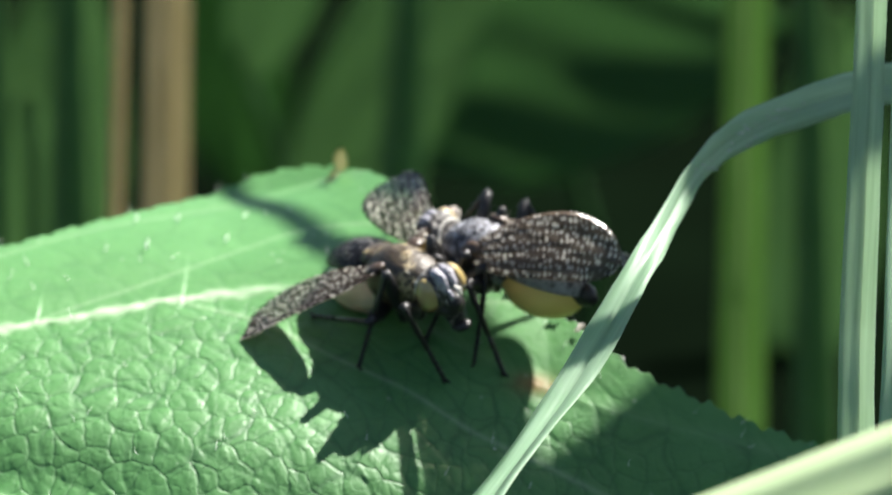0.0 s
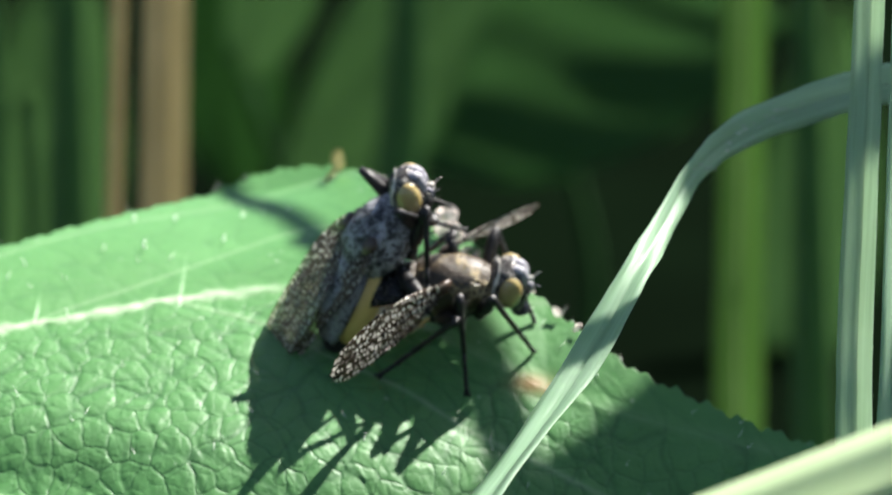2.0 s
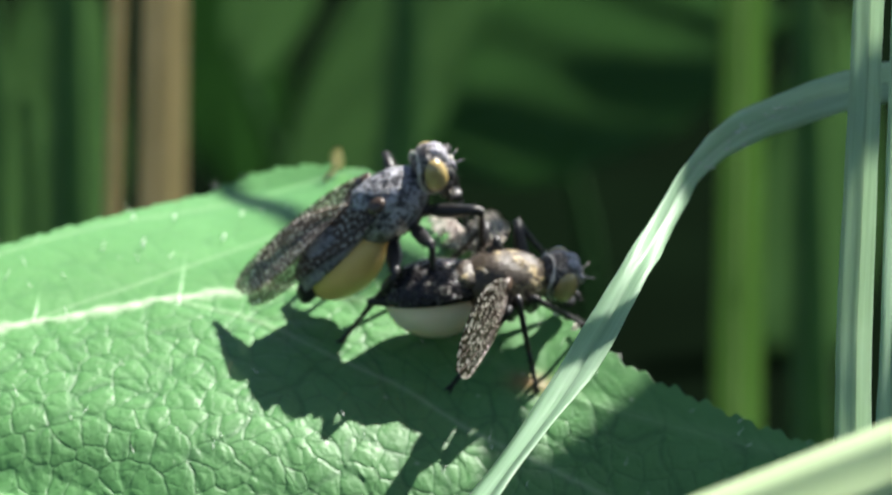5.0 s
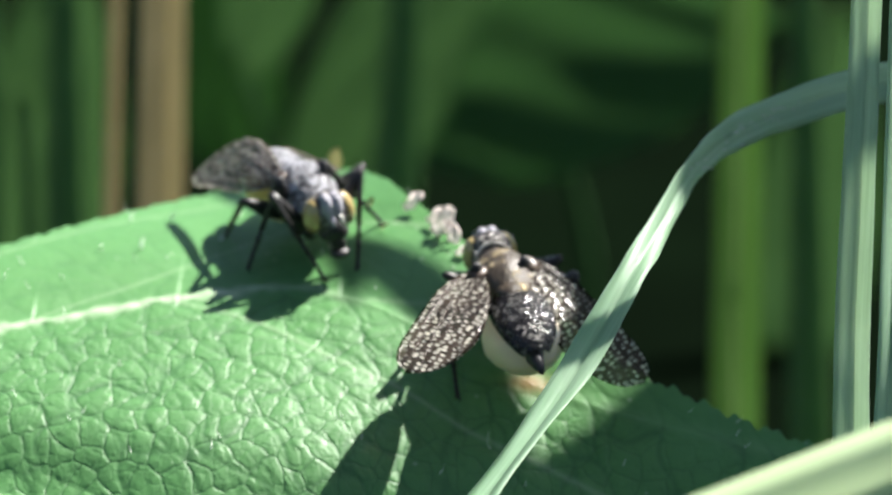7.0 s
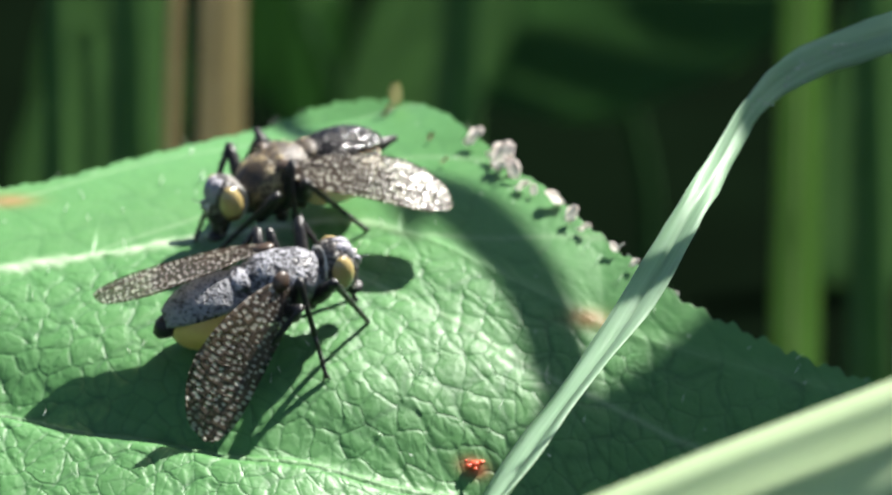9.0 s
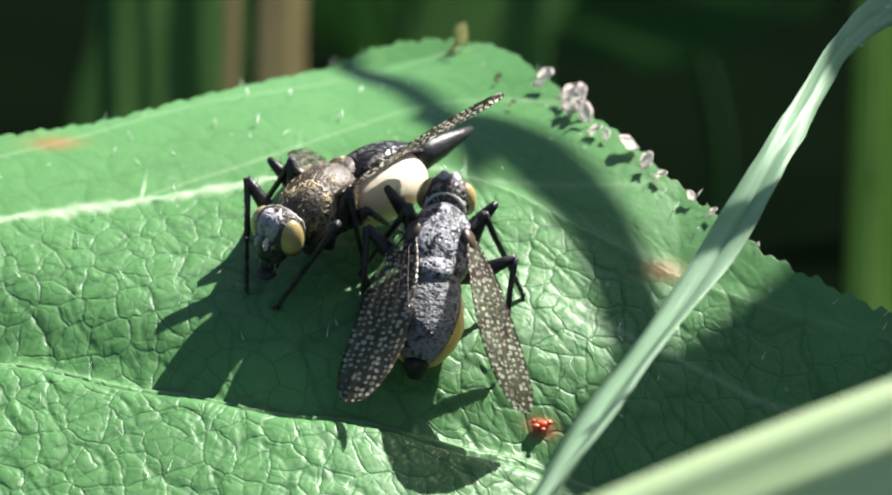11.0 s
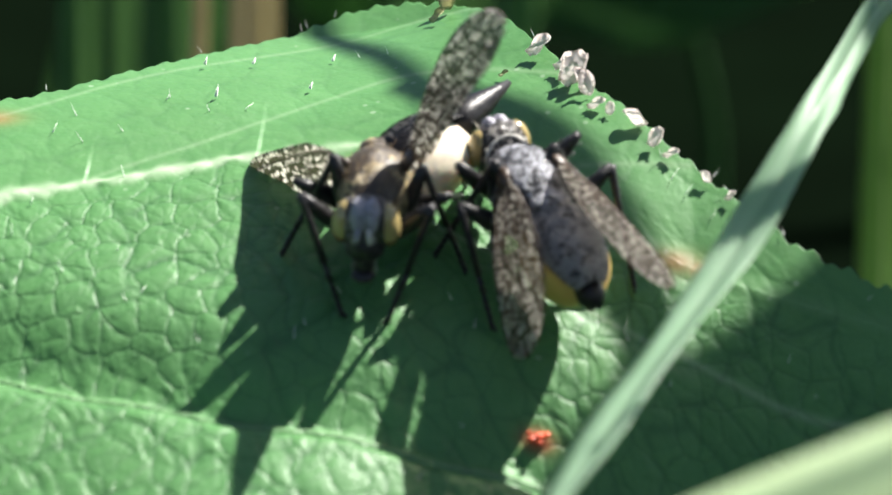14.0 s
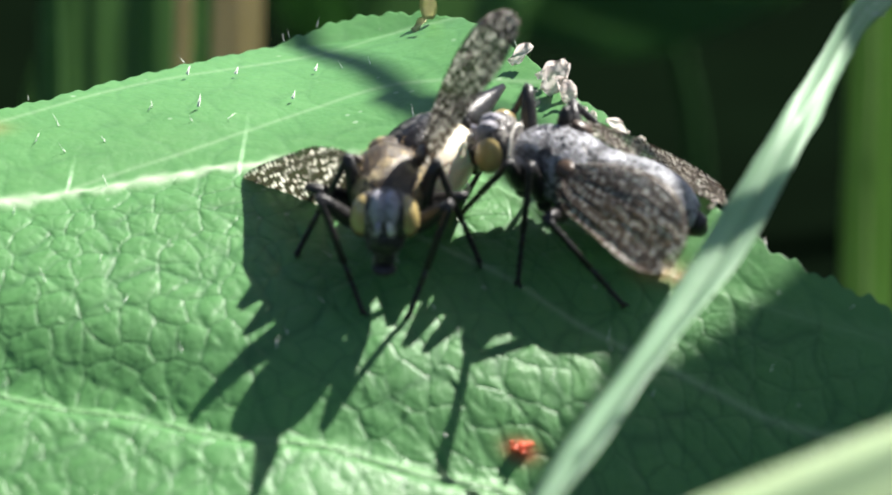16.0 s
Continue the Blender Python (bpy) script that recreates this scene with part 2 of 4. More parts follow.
# ---- mesh helpers, in millimetres ----
def link(name, bm, material, parent=None, label="", smooth=True):
    bmesh.ops.scale(bm, vec=(MM, MM, MM), verts=bm.verts)
    me = bpy.data.meshes.new(name)
    bm.normal_update()
    bm.to_mesh(me)
    bm.free()
    for p in me.polygons:
        p.use_smooth = smooth
    for one in material if isinstance(material, (list, tuple)) else (material,):
        me.materials.append(one)
    ob = new(name, me)
    if parent:
        ob.parent = parent
    if label:
        tagged(ob, label)
    return ob


def part(name, bm, material, parent, label=""):
    return link(name, bm, material, parent, label)


def egg(bm, centre, radii, segs=20, rings=12, taper=0.0, flat=0.0, wobble=0.0):
    """An ellipsoid; taper narrows it towards +x, flat presses its underside."""
    grid = []
    for i in range(rings + 1):
        th = math.pi * i / rings
        row = []
        for j in range(segs):
            ph = 2 * math.pi * j / segs
            x, r = math.cos(th), math.sin(th)
            k = 1 - taper * x
            y, z = r * math.cos(ph) * k, r * math.sin(ph) * k
            if z < 0:
                z *= 1 - flat
            w = 1 + wobble * noise.noise((x * 2.1, y * 2.1, z * 2.1))
            row.append(bm.verts.new((centre[0] + radii[0] * x * w, centre[1] + radii[1] * y * w, centre[2] + radii[2] * z * w)))
        grid.append(row)
    for i in range(rings):
        for j in range(segs):
            k = (j + 1) % segs
            f = [grid[i][j], grid[i][k], grid[i + 1][k], grid[i + 1][j]]
            bm.faces.new(f[::-1])
    bmesh.ops.remove_doubles(bm, verts=grid[0] + grid[-1], dist=1e-5)
    return bm


def tube(bm, points, radii, sides=8):
    points = [Vector(p) for p in points]
    last = None
    for i, p in enumerate(points):
        d = (points[min(i + 1, len(points) - 1)] - points[max(i - 1, 0)]).normalized()
        side = d.orthogonal().normalized() if i == 0 else (side - d * side.dot(d)).normalized()
        up = d.cross(side)
        ring = [bm.verts.new(p + (side * math.cos(a) + up * math.sin(a)) * radii[i])
                for a in (2 * math.pi * j / sides for j in range(sides))]
        if last:
            for j in range(sides):
                k = (j + 1) % sides
                bm.faces.new((last[j], last[k], ring[k], ring[j]))
        else:
            bm.faces.new(ring[::-1])
        last = ring
    bm.faces.new(last)
    return bm


def bristle(bm, root, tip, r=0.02):
    root, tip = Vector(root), Vector(tip)
    d = (tip - root).normalized()
    s = d.orthogonal().normalized() * r
    u = d.cross(s)
    vs = [bm.verts.new(root + s), bm.verts.new(root - s * 0.5 + u * 0.87), bm.verts.new(root - s * 0.5 - u * 0.87), bm.verts.new(tip)]
    for a, b in ((0, 1), (1, 2), (2, 0)):
        bm.faces.new((vs[a], vs[b], vs[3]))


def spline(points, steps):
    """A smooth curve through the points (Catmull-Rom)."""
    pts = [Vector(p) for p in points]
    pts = [pts[0] * 2 - pts[1], *pts, pts[-1] * 2 - pts[-2]]
    out = []
    for i in range(1, len(pts) - 2):
        a, b, c, d = pts[i - 1:i + 3]
        for k in range(steps):
            t = k / steps
            out.append(0.5 * (2 * b + (c - a) * t + (2 * a - 5 * b + 4 * c - d) * t * t + (3 * b - a - 3 * c + d) * t ** 3))
    return out + [pts[-2]]


def ribbon(bm, points, widths, faces, steps=10, crease=0.1, thick=0.12, jitter=0.0):
    """A grass blade: a creased strip of some thickness along a curve. faces: the way that its upper side looks, point by point."""
    line = spline(points, steps)
    n = len(line)
    xs = np.linspace(0, len(points) - 1, n)
    w = np.interp(xs, range(len(points)), widths)
    nx = [np.interp(xs, range(len(points)), [f[k] for f in faces]) for k in range(3)]
    rows, flat = [], {}
    far = 0.0
    cols = (-1, -0.6, -0.15, 0, 0.15, 0.6, 1)
    for i, p in enumerate(line):
        d = (line[min(i + 1, n - 1)] - line[max(i - 1, 0)]).normalized()
        up = Vector((nx[0][i], nx[1][i], nx[2][i]))
        up = (up - d * up.dot(d)).normalized()
        side = d.cross(up)
        row = []
        far += (p - line[i - 1]).length if i else 0.0
        for sgn in (1, -1):
            for c in (cols if sgn > 0 else cols[::-1]):
                jit = jitter * noise.noise((i * 0.31, c * 1.7, 3.1)) if jitter else 0
                lift = abs(c) * crease * w[i] - (0.08 * w[i] if c == 0 else 0)
                edge = thick * 0.5 * (1 - 0.7 * abs(c))
                row.append(bm.verts.new(p + side * (c * w[i] * 0.5 * (1 + jit)) + up * (lift + sgn * edge)))
                flat[row[-1]] = (c * w[i] * 0.5, far)
        rows.append(row)
    m = len(rows[0])
    for r0, r1 in zip(rows, rows[1:]):
        for j in range(m):
            k = (j + 1) % m
            bm.faces.new((r0[j], r0[k], r1[k], r1[j]))
    bm.faces.new(rows[0][::-1]), bm.faces.new(rows[-1])
    layer = bm.loops.layers.uv.new("along")
    for f in bm.faces:
        for one in f.loops:
            one[layer].uv = flat[one.vert]
    return bm


# ---- the leaf that the flies stand on: u to the right, v away, both along the leaf ----
LEAF_TILT = 20.0
LEAF_POSE = pose(0, 0, 0, LEAF_TILT, 0, 0)
TOP = ((-46, -44, -36, -28, -18.2, -16.1, -13.1, -8.7, -7, -3.5, -1.9, 0.4, 4, 7, 11.3, 15, 18, 19.5, 20), (-7, -5, -4, -2.5, 1.2, 3.0, 5.4, 9.2, 9.6, 8.3, 4.4, 0.2, -4.1, -7.3, -9.7, -11.2, -12.2, -12.7, -13))
LOW = ((-46, -44, -36, -26, -15, -4, 6, 13, 18, 19.5, 20), (-9, -12, -22, -27, -30, -29, -25, -20, -15.5, -13.7, -13))
MID = ((-46, -30, -17.4, -13, -9.8, -6, -2.6, 0, 3.4, 8, 14, 20), (-8, -8.2, -5.4, -4.0, -2.85, -2.4, -4.0, -6.0, -7.8, -9.6, -11.5, -13))
SIDE = ((-46, -34, -18, -12.7, -9.1, -0.5, 8, 20), (-8, -10.45, -13.45, -14.64, -15.26, -15.83, -16.3, -16.7))
FORK = ((-10.4, -9.9, -7.9, -5.3, 0, 6, 12), (-3.1, -3.5, -4.5, -6.3, -9.6, -12.2, -14.0))


def smooth_line(table, u):
    return sum(np.interp(np.asarray(u) + k, *table) for k in (-1.0, -0.5, 0, 0.5, 1.0)) / 5


def leaf_height(u, v):
    """The leaf's broad form: arched from its near to its far side, twisted towards its tip."""
    u, v = np.asarray(u, float), np.asarray(v, float)
    front = np.clip((u + 10) / 20, 0, 1)
    front = front * front * (3 - 2 * front)
    arch = np.clip(v + 6, -26, 14)
    return np.where(arch > 0, -0.014, -0.0095) * arch ** 2 + 0.42 * front * (v + 6 + 0.45 * np.maximum(0, u - 4)) - 0.003 * np.maximum(0, u + 5) ** 2


def leaf_normal(u, v):
    e = 0.4
    du = float(leaf_height(u + e, v) - leaf_height(u - e, v)) / (2 * e)
    dv = float(leaf_height(u, v + e) - leaf_height(u, v - e)) / (2 * e)
    return Vector((-du, -dv, 1)).normalized()


def worley(x, y, seed):
    """Distances to the nearest and the second nearest of one jittered point a cell, and a random tilt of the cell."""
    ix, iy = np.floor(x), np.floor(y)
    one, two, tilt = np.full(x.shape, 9.0), np.full(x.shape, 9.0), np.zeros(x.shape)
    for dx in (-1, 0, 1):
        for dy in (-1, 0, 1):
            cx, cy = ix + dx, iy + dy
            h1 = np.modf(np.abs(np.sin(cx * 127.1 + cy * 311.7 + seed) * 43758.55))[0]
            h2 = np.modf(np.abs(np.sin(cx * 269.5 + cy * 183.3 + seed) * 43758.55))[0]
            ox, oy = x - cx - 0.15 - 0.7 * h1, y - cy - 0.15 - 0.7 * h2
            d = np.hypot(ox, oy)
            tilt = np.where(d < one, np.sin(h1 * 37.0) * ox + np.sin(h2 * 53.0) * oy, tilt)
            two = np.minimum(two, np.maximum(one, d))
            one = np.minimum(one, d)
    return one, two, tilt


def make_leaf():
    nu, nv = 700, 470
    us = np.concatenate([np.linspace(-46, -22, 80, endpoint=False), np.linspace(-22, 20, nu - 80)])
    s = np.linspace(0, 1, nv)
    U = np.repeat(us[:, None], nv, 1)
    top, low, mid = smooth_line(TOP, us), smooth_line(LOW, us), smooth_line(MID, us)
    ragged = 0.12 * np.sin(us * 5.1) + 0.1 * np.sin(us * 11.3 + 1)
    V = (low + ragged)[:, None] * (1 - s) + (top + ragged * 0.8)[:, None] * s
    M = np.repeat(mid[:, None], nv, 1)
    rel = V - M
    # side veins leave the midrib and run towards the tip
    ridge = 0.3 + 0.07 * np.sin(U * 1.3) + 0.05 * np.sin(U * 4.7 + 1) + 0.04 * np.sin(U * 9.1)
    vein = 0.85 * np.exp(-(np.abs(rel + 0.06 * np.sin(U * 2.9)) / ridge) ** 2.5) * np.clip((-2 - U) / 8, 0.06, 1)
    vein = vein * (0.8 + 0.2 * np.sin(U * 3.7 + V * 6.1))
    groove = 0.05 * np.exp(-(rel / 1.2) ** 2) - 0.05 * np.exp(-(rel / 0.35) ** 2)
    for table, deep, pale, first in ((SIDE, 1.15, 0.16, -46), (FORK, 0.1, 0.25, -10.4)):
        d = V - smooth_line(table, us)[:, None] + 0.1 * np.sin(U * 1.1)
        on = np.where(U > first, 1.0, 0.0)
        vein = np.maximum(vein, pale * on * np.exp(-(d / 0.13) ** 2))
        groove = groove + on * deep * (np.exp(-(np.where(d > 0, d / 2.4, d / 0.6)) ** 2) - 0.25 * np.exp(-(d / 0.2) ** 2))
    for k, start in enumerate((-60, -32, -16, -4)):
        along = U - start
        d = (rel - 0.5 * np.maximum(along, 0) * (1 - 0.008 * along)) / 1.1 + 0.25 * np.sin(U * 0.6 + k)
        up = np.where((along > 0) & (rel > 0), 1.0, 0.0)
        vein = np.maximum(vein, 0.16 * up * np.exp(-(d / 0.13) ** 2))
        groove = groove + 0.07 * up * np.exp(-(d / 1.2) ** 2)
    wu = U + 0.35 * np.sin(V * 0.9) + 0.25 * np.sin(V * 2.3 + U)
    wv = V + 0.35 * np.sin(U * 0.8 + 2) + 0.25 * np.sin(U * 2.1)
    p, q = wu * 0.8 + wv * 0.6, wu * 0.6 - wv * 0.8
    a1, b1, _ = worley(p / 1.7, q / 4.0, 1.0)
    a2, b2, t2 = worley(wu / 0.95, wv / 1.0, 7.0)
    a3, b3, t3 = worley(wu / 0.42, wv / 0.45, 3.0)
    e1, e2, e3 = np.clip((b1 - a1) / 0.5, 0, 1), np.clip((b2 - a2) / 0.5, 0, 1), np.clip((b3 - a3) / 0.6, 0, 1)
    quilt = np.where(rel < 0, 1.0, 0.45) * np.clip(0.55 - V * 0.04, 0.5, 1.15)
    dome = lambda e: 1 - (1 - e) ** 3.0
    Z = leaf_height(U, V) - groove + quilt * (0.042 * dome(e1) + 0.012 * dome(e2) + 0.006 * dome(e3) + 0.03 * t2 + 0.012 * t3) - 0.12
    # mask of the folds, where the leaf colour is darkened as shade
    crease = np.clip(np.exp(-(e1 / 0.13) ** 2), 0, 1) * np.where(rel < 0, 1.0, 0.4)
    rust = np.zeros_like(U)
    for ru, rv, rr in ((-0.95, -14.25, 0.5), (3.4, -7.8, 0.8), (4.2, -8.0, 0.6), (-19.8, -0.7, 1.0)):
        rust = np.maximum(rust, np.exp(-((U - ru) ** 2 + ((V - rv) * 1.8) ** 2) / rr ** 2) * (0.95 if rr < 0.7 and rv < -10 else 0.45))
    co = np.stack([U, V, Z], -1).reshape(-1, 3) * MM
    ids = np.arange(nu * nv).reshape(nu, nv)
    quads = np.stack([ids[:-1, :-1], ids[1:, :-1], ids[1:, 1:], ids[:-1, 1:]], -1).reshape(-1, 4)
    me = bpy.data.meshes.new("leaf_blade")
    me.from_pydata(co.tolist(), [], quads.tolist())
    soft = np.clip(0.5 - rel * 0.9, 0.1, 1) * np.clip(1.25 - np.exp(-(rel / 1.2) ** 2), 0, 1)
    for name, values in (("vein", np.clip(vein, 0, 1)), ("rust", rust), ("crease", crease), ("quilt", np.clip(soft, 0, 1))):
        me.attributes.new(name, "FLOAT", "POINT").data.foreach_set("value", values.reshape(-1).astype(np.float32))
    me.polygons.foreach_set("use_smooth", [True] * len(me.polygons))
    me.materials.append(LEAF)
    plant = tagged(new("leafy_plant"), "broad quilted green leaf on its stalk with pale veins", "plant")
    plant.matrix_world = LEAF_POSE
    blade = new("leaf_blade", me)
    blade.parent = plant
    tagged(blade, "quilted green leaf blade with a pale midrib and rust spots")
    solid = blade.modifiers.new("thickness", "SOLIDIFY")
    solid.thickness, solid.offset = 0.22 * MM, -1
    # leaf stalk and the upright stalk that carries it
    bm = bmesh.new()
    tube(bm, spline([(-43, -8, -0.6), (-50, -8.5, -1.5), (-57, -8, -5), (-62, -6, -14)], 8), np.linspace(0.7, 1.2, 25), 12)
    part("leaf_stalk", bm, GRASS, plant)
    bm = bmesh.new()
    inv = LEAF_POSE.inverted()
    foot = inv @ Vector((-0.064, 0.02, -0.13))
    tube(bm, spline([foot * 1000, (-63, -2, -60), (-62, -6, -14), (-61, -9, 14), (-60, -11, 30)], 8), np.linspace(2.4, 1.0, 33), 12)
    part("stem", bm, GRASS, plant)
    # a tiny gall beside the side vein
    bm = bmesh.new()
    z = float(leaf_height(-0.95, -14.25)) - 0.66
    for du, dv, r in ((0, 0, 0.2), (0.25, 0.1, 0.13), (-0.2, -0.12, 0.14), (0.05, -0.28, 0.1), (-0.3, 0.18, 0.09)):
        egg(bm, (-0.95 + du, -14.25 + dv, z - 0.02), (r, r * 0.8, r * 0.7), 12, 8, wobble=0.2)
    part("leaf_gall", bm, RUST, plant, "tiny glossy orange-red gall")
    # scattered short hairs of the leaf
    rng = random.Random(3)
    bm = bmesh.new()
    for _ in range(95):
        u = rng.uniform(-24, 16)
        t, l = float(smooth_line(TOP, u)), float(smooth_line(LOW, u))
        v = rng.uniform(max(l, -24), t)
        z = float(leaf_height(u, v))
        h = rng.uniform(0.12, 0.4)
        bristle(bm, (u, v, z - 0.1), (u + rng.uniform(-0.3, 0.3), v + rng.uniform(-0.2, 0.3), z + h), 0.022)
    for _ in range(12):
        u = rng.uniform(-24, 16)
        t = float(smooth_line(TOP, u))
        z = float(leaf_height(u, t))
        bristle(bm, (u, t - 0.05, z), (u + rng.uniform(-0.3, 0.4), t + rng.uniform(0.05, 0.3), z + rng.uniform(0.05, 0.35)), 0.015)
    for u, v, h in ((-12.9, 3.9, 0.35), (-12.2, 0.9, 0.5), (-9.0, 1.6, 0.3), (-11.2, 4.0, 0.25), (-8.4, 4.2, 0.25)):
        bristle(bm, (u, v, float(leaf_height(u, v))), (u + 0.1, v + 0.1, float(leaf_height(u, v)) + h), 0.07)
    tagged(part("leaf_hairs", bm, HAIR, plant, "short white hairs"), kind="stuff")
    return plant


make_leaf()


# ---- grass, stems and ground round the leaf (world millimetres) ----
def grass_blade(label, points, widths, faces, material, **more):
    """One shoot of grass: its blade and the sheath at its foot."""
    shoot = tagged(new("grass_shoot"), label, "grass")
    part("blade", ribbon(bmesh.new(), points, widths, faces, **more), material, shoot)
    foot = Vector(points[0])
    up = (Vector(points[1]) - foot) * 0.25
    bm = bmesh.new()
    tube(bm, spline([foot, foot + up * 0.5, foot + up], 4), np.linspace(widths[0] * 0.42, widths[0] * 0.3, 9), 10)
    part("sheath", bm, GRASS_SHADE_TINT, shoot)
    return shoot


def broad_leaf(centre, length, width, lean, material):
    """A large leaf of a far plant on its stalk, which rises from the ground; lean: degrees from level to upright."""
    plant = tagged(new("meadow_plant"), "broad dark green leaf of a plant deeper in the meadow", "plant")
    bm = bmesh.new()
    n, k = 18, 8
    a = radians(lean)
    along, side, out = Vector((math.cos(a), 0.15, math.sin(a))), Vector((-math.sin(a), 0.1, math.cos(a))), Vector((0.1, -0.8, 0.5))
    rows = []
    for i in range(n + 1):
        t = i / n
        half = width / 2 * math.sin(math.pi * t ** 0.85) ** 0.8 + 0.4
        row = []
        for j in range(-k, k + 1):
            q = j / k
            wave = 0.03 * width * math.sin(t * 17 + j) + 0.1 * width * abs(q) - 0.12 * length * (t - 0.5) ** 2
            row.append(bm.verts.new(Vector(centre) + along * (t - 0.5) * length + side * half * q + out * wave))
        rows.append(row)
    for r0, r1 in zip(rows, rows[1:]):
        for j in range(2 * k):
            bm.faces.new((r0[j], r0[j + 1], r1[j + 1], r1[j]))
    bmesh.ops.solidify(bm, geom=bm.faces[:], thickness=0.5)
    part("leaf_blade", bm, material, plant)
    bm = bmesh.new()
    base = Vector(centre) - along * length * 0.49 + out * (-0.03 * length)
    foot = Vector((base.x + 8, base.y + 12, -131))
    line = spline([foot, (foot + base) / 2 + Vector((6, 4, 0)), base], 8)
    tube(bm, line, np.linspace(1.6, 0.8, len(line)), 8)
    part("stalk", bm, GRASS_SHADE_TINT, plant)
    return plant


bent_shoot = grass_blade("bent grey-green grass blade arching over the leaf", [(-7.1, -64.1, -30.4), (-4.8, -42.8, -5.1), (-2.2, -33.3, -4.5), (-0.3, -27.9, -3.6), (1.6, -23.4, -2.3), (4.3, -17.7, -0.5), (6.7, -13.9, 2.4), (8.1, -10.4, 3.7), (9.4, -7.9, 5.1), (11.2, -5.6, 6.0), (13.9, -4.4, 6.8), (17.0, -4.2, 7.6), (22.2, -4.0, 8.2)],
            [0.8, 1.58, 1.95, 1.87, 1.71, 1.47, 1.14, 0.9, 1.0, 1.3, 1.5, 1.6, 1.6], [(-0.5, -0.8, 0), (-0.5, -0.8, 0), (-0.5, -0.8, 0), (-0.5, -0.8, 0), (-0.5, -0.8, 0), (-0.5, -0.8, 0), (-0.4, -0.85, 0.1), (0.3, -0.9, 0.3), (0.6, -0.8, 0.1), (0.3, -0.9, 0.3), (0.1, -0.9, 0.42), (0.05, -0.9, 0.42), (0.05, -0.9, 0.42)], GRASS, jitter=0.1)
bm = bmesh.new()
flecks = random.Random(21)
for _ in range(46):
    k = flecks.random()
    here = Vector((9.3, -8.0, 5.0)).lerp(Vector((11.3, -5.7, 6.0)), k * 2) if k < 0.5 else Vector((11.3, -5.7, 6.0)).lerp(Vector((13.9, -4.5, 6.8)), k * 2 - 1)
    here += Vector((flecks.uniform(-0.1, 0.1), -0.16, flecks.uniform(-0.55, 0.4)))
    r = flecks.uniform(0.02, 0.06)
    egg(bm, here, (r * flecks.uniform(1, 2.5), r, r), 6, 4)
tagged(part("pollen_flecks", bm, HAIR, bent_shoot, "white pollen flecks on the blade"), kind="stuff")
grass_blade("upright pale grey-green grass blade beside the leaf", [(13.4, -50.6, -131.0), (14.0, -21.0, -16.5), (14.5, -17.7, -4.3), (14.7, -15.4, 0.7), (15.1, -12.8, 6.3), (15.5, -10.2, 12.0), (15.9, -6.6, 21.9)],
            [1.0, 1.41, 1.49, 1.46, 1.35, 1.28, 1.04], [(-0.6, -0.75, 0.2), (-0.6, -0.75, 0.2), (-0.6, -0.75, 0.2), (-0.6, -0.75, 0.2), (-0.6, -0.75, 0.2), (-0.6, -0.75, 0.2), (-0.6, -0.75, 0.2)], GRASS, jitter=0.06)
grass_blade("upright grey-green grass blade close to its neighbour", [(14.6, -53.2, -131.0), (14.8, -24.7, -14.7), (15.1, -21.5, -3.0), (15.3, -20.1, 2.1), (15.6, -17.7, 7.5), (15.8, -16.2, 13.1), (16.1, -13.6, 22.6)],
            [0.97, 1.36, 1.36, 1.28, 1.17, 1.17, 0.98], [(0.5, -0.8, 0.1), (0.5, -0.8, 0.1), (0.5, -0.8, 0.1), (0.5, -0.8, 0.1), (0.5, -0.8, 0.1), (0.5, -0.8, 0.1), (0.5, -0.8, 0.1)], GRASS, jitter=0.06)
grass_blade("broad grass blade leaning across close to the leaf, sunlight in its colour", [(-13.0, -71.3, -131.0), (-11.7, -51.8, -19.5), (-7.3, -46.4, -3.2), (-2.5, -44.7, -0.9), (2.1, -43.3, 0.7), (6.6, -41.9, 2.1), (11.3, -40.5, 3.5), (16.2, -39.0, 5.0), (24.5, -37.3, 7.7)],
            [1.2, 2.1, 2.8, 3.2, 3.4, 3.5, 3.5, 3.3, 1.6], [(-0.5, -0.75, 0), (-0.5, -0.75, 0), (-0.5, -0.75, 0), (-0.5, -0.75, 0), (-0.5, -0.75, 0), (-0.5, -0.75, 0), (-0.5, -0.75, 0), (-0.5, -0.75, 0), (-0.5, -0.75, 0)], GRASS_SUN_TINT, crease=0.04)
grass_blade("broad dry tan grass blade standing behind the leaf", [(-18.8, 52.5, -131.0), (-18.6, 73.1, -36.4), (-18.4, 77.3, -20.7), (-18.2, 81.5, -5.0), (-17.9, 88.2, 20.2)],
            [2.61, 3.65, 3.58, 3.43, 1.86], [(-0.4, -0.9, 0.1), (-0.4, -0.9, 0.1), (-0.4, -0.9, 0.1), (-0.4, -0.9, 0.1), (-0.4, -0.9, 0.1)], STRAW, crease=0.02)
grass_blade("narrow dry tan grass blade standing behind the leaf", [(-23.0, 57.6, -131.0), (-22.3, 76.9, -37.7), (-22.1, 81.1, -21.7), (-21.7, 85.4, -5.8), (-21.2, 90.3, 12.6)],
            [0.77, 1.14, 1.14, 1.06, 0.53], [(-0.4, -0.9, 0.1), (-0.4, -0.9, 0.1), (-0.4, -0.9, 0.1), (-0.4, -0.9, 0.1), (-0.4, -0.9, 0.1)], STRAW, crease=0.02)
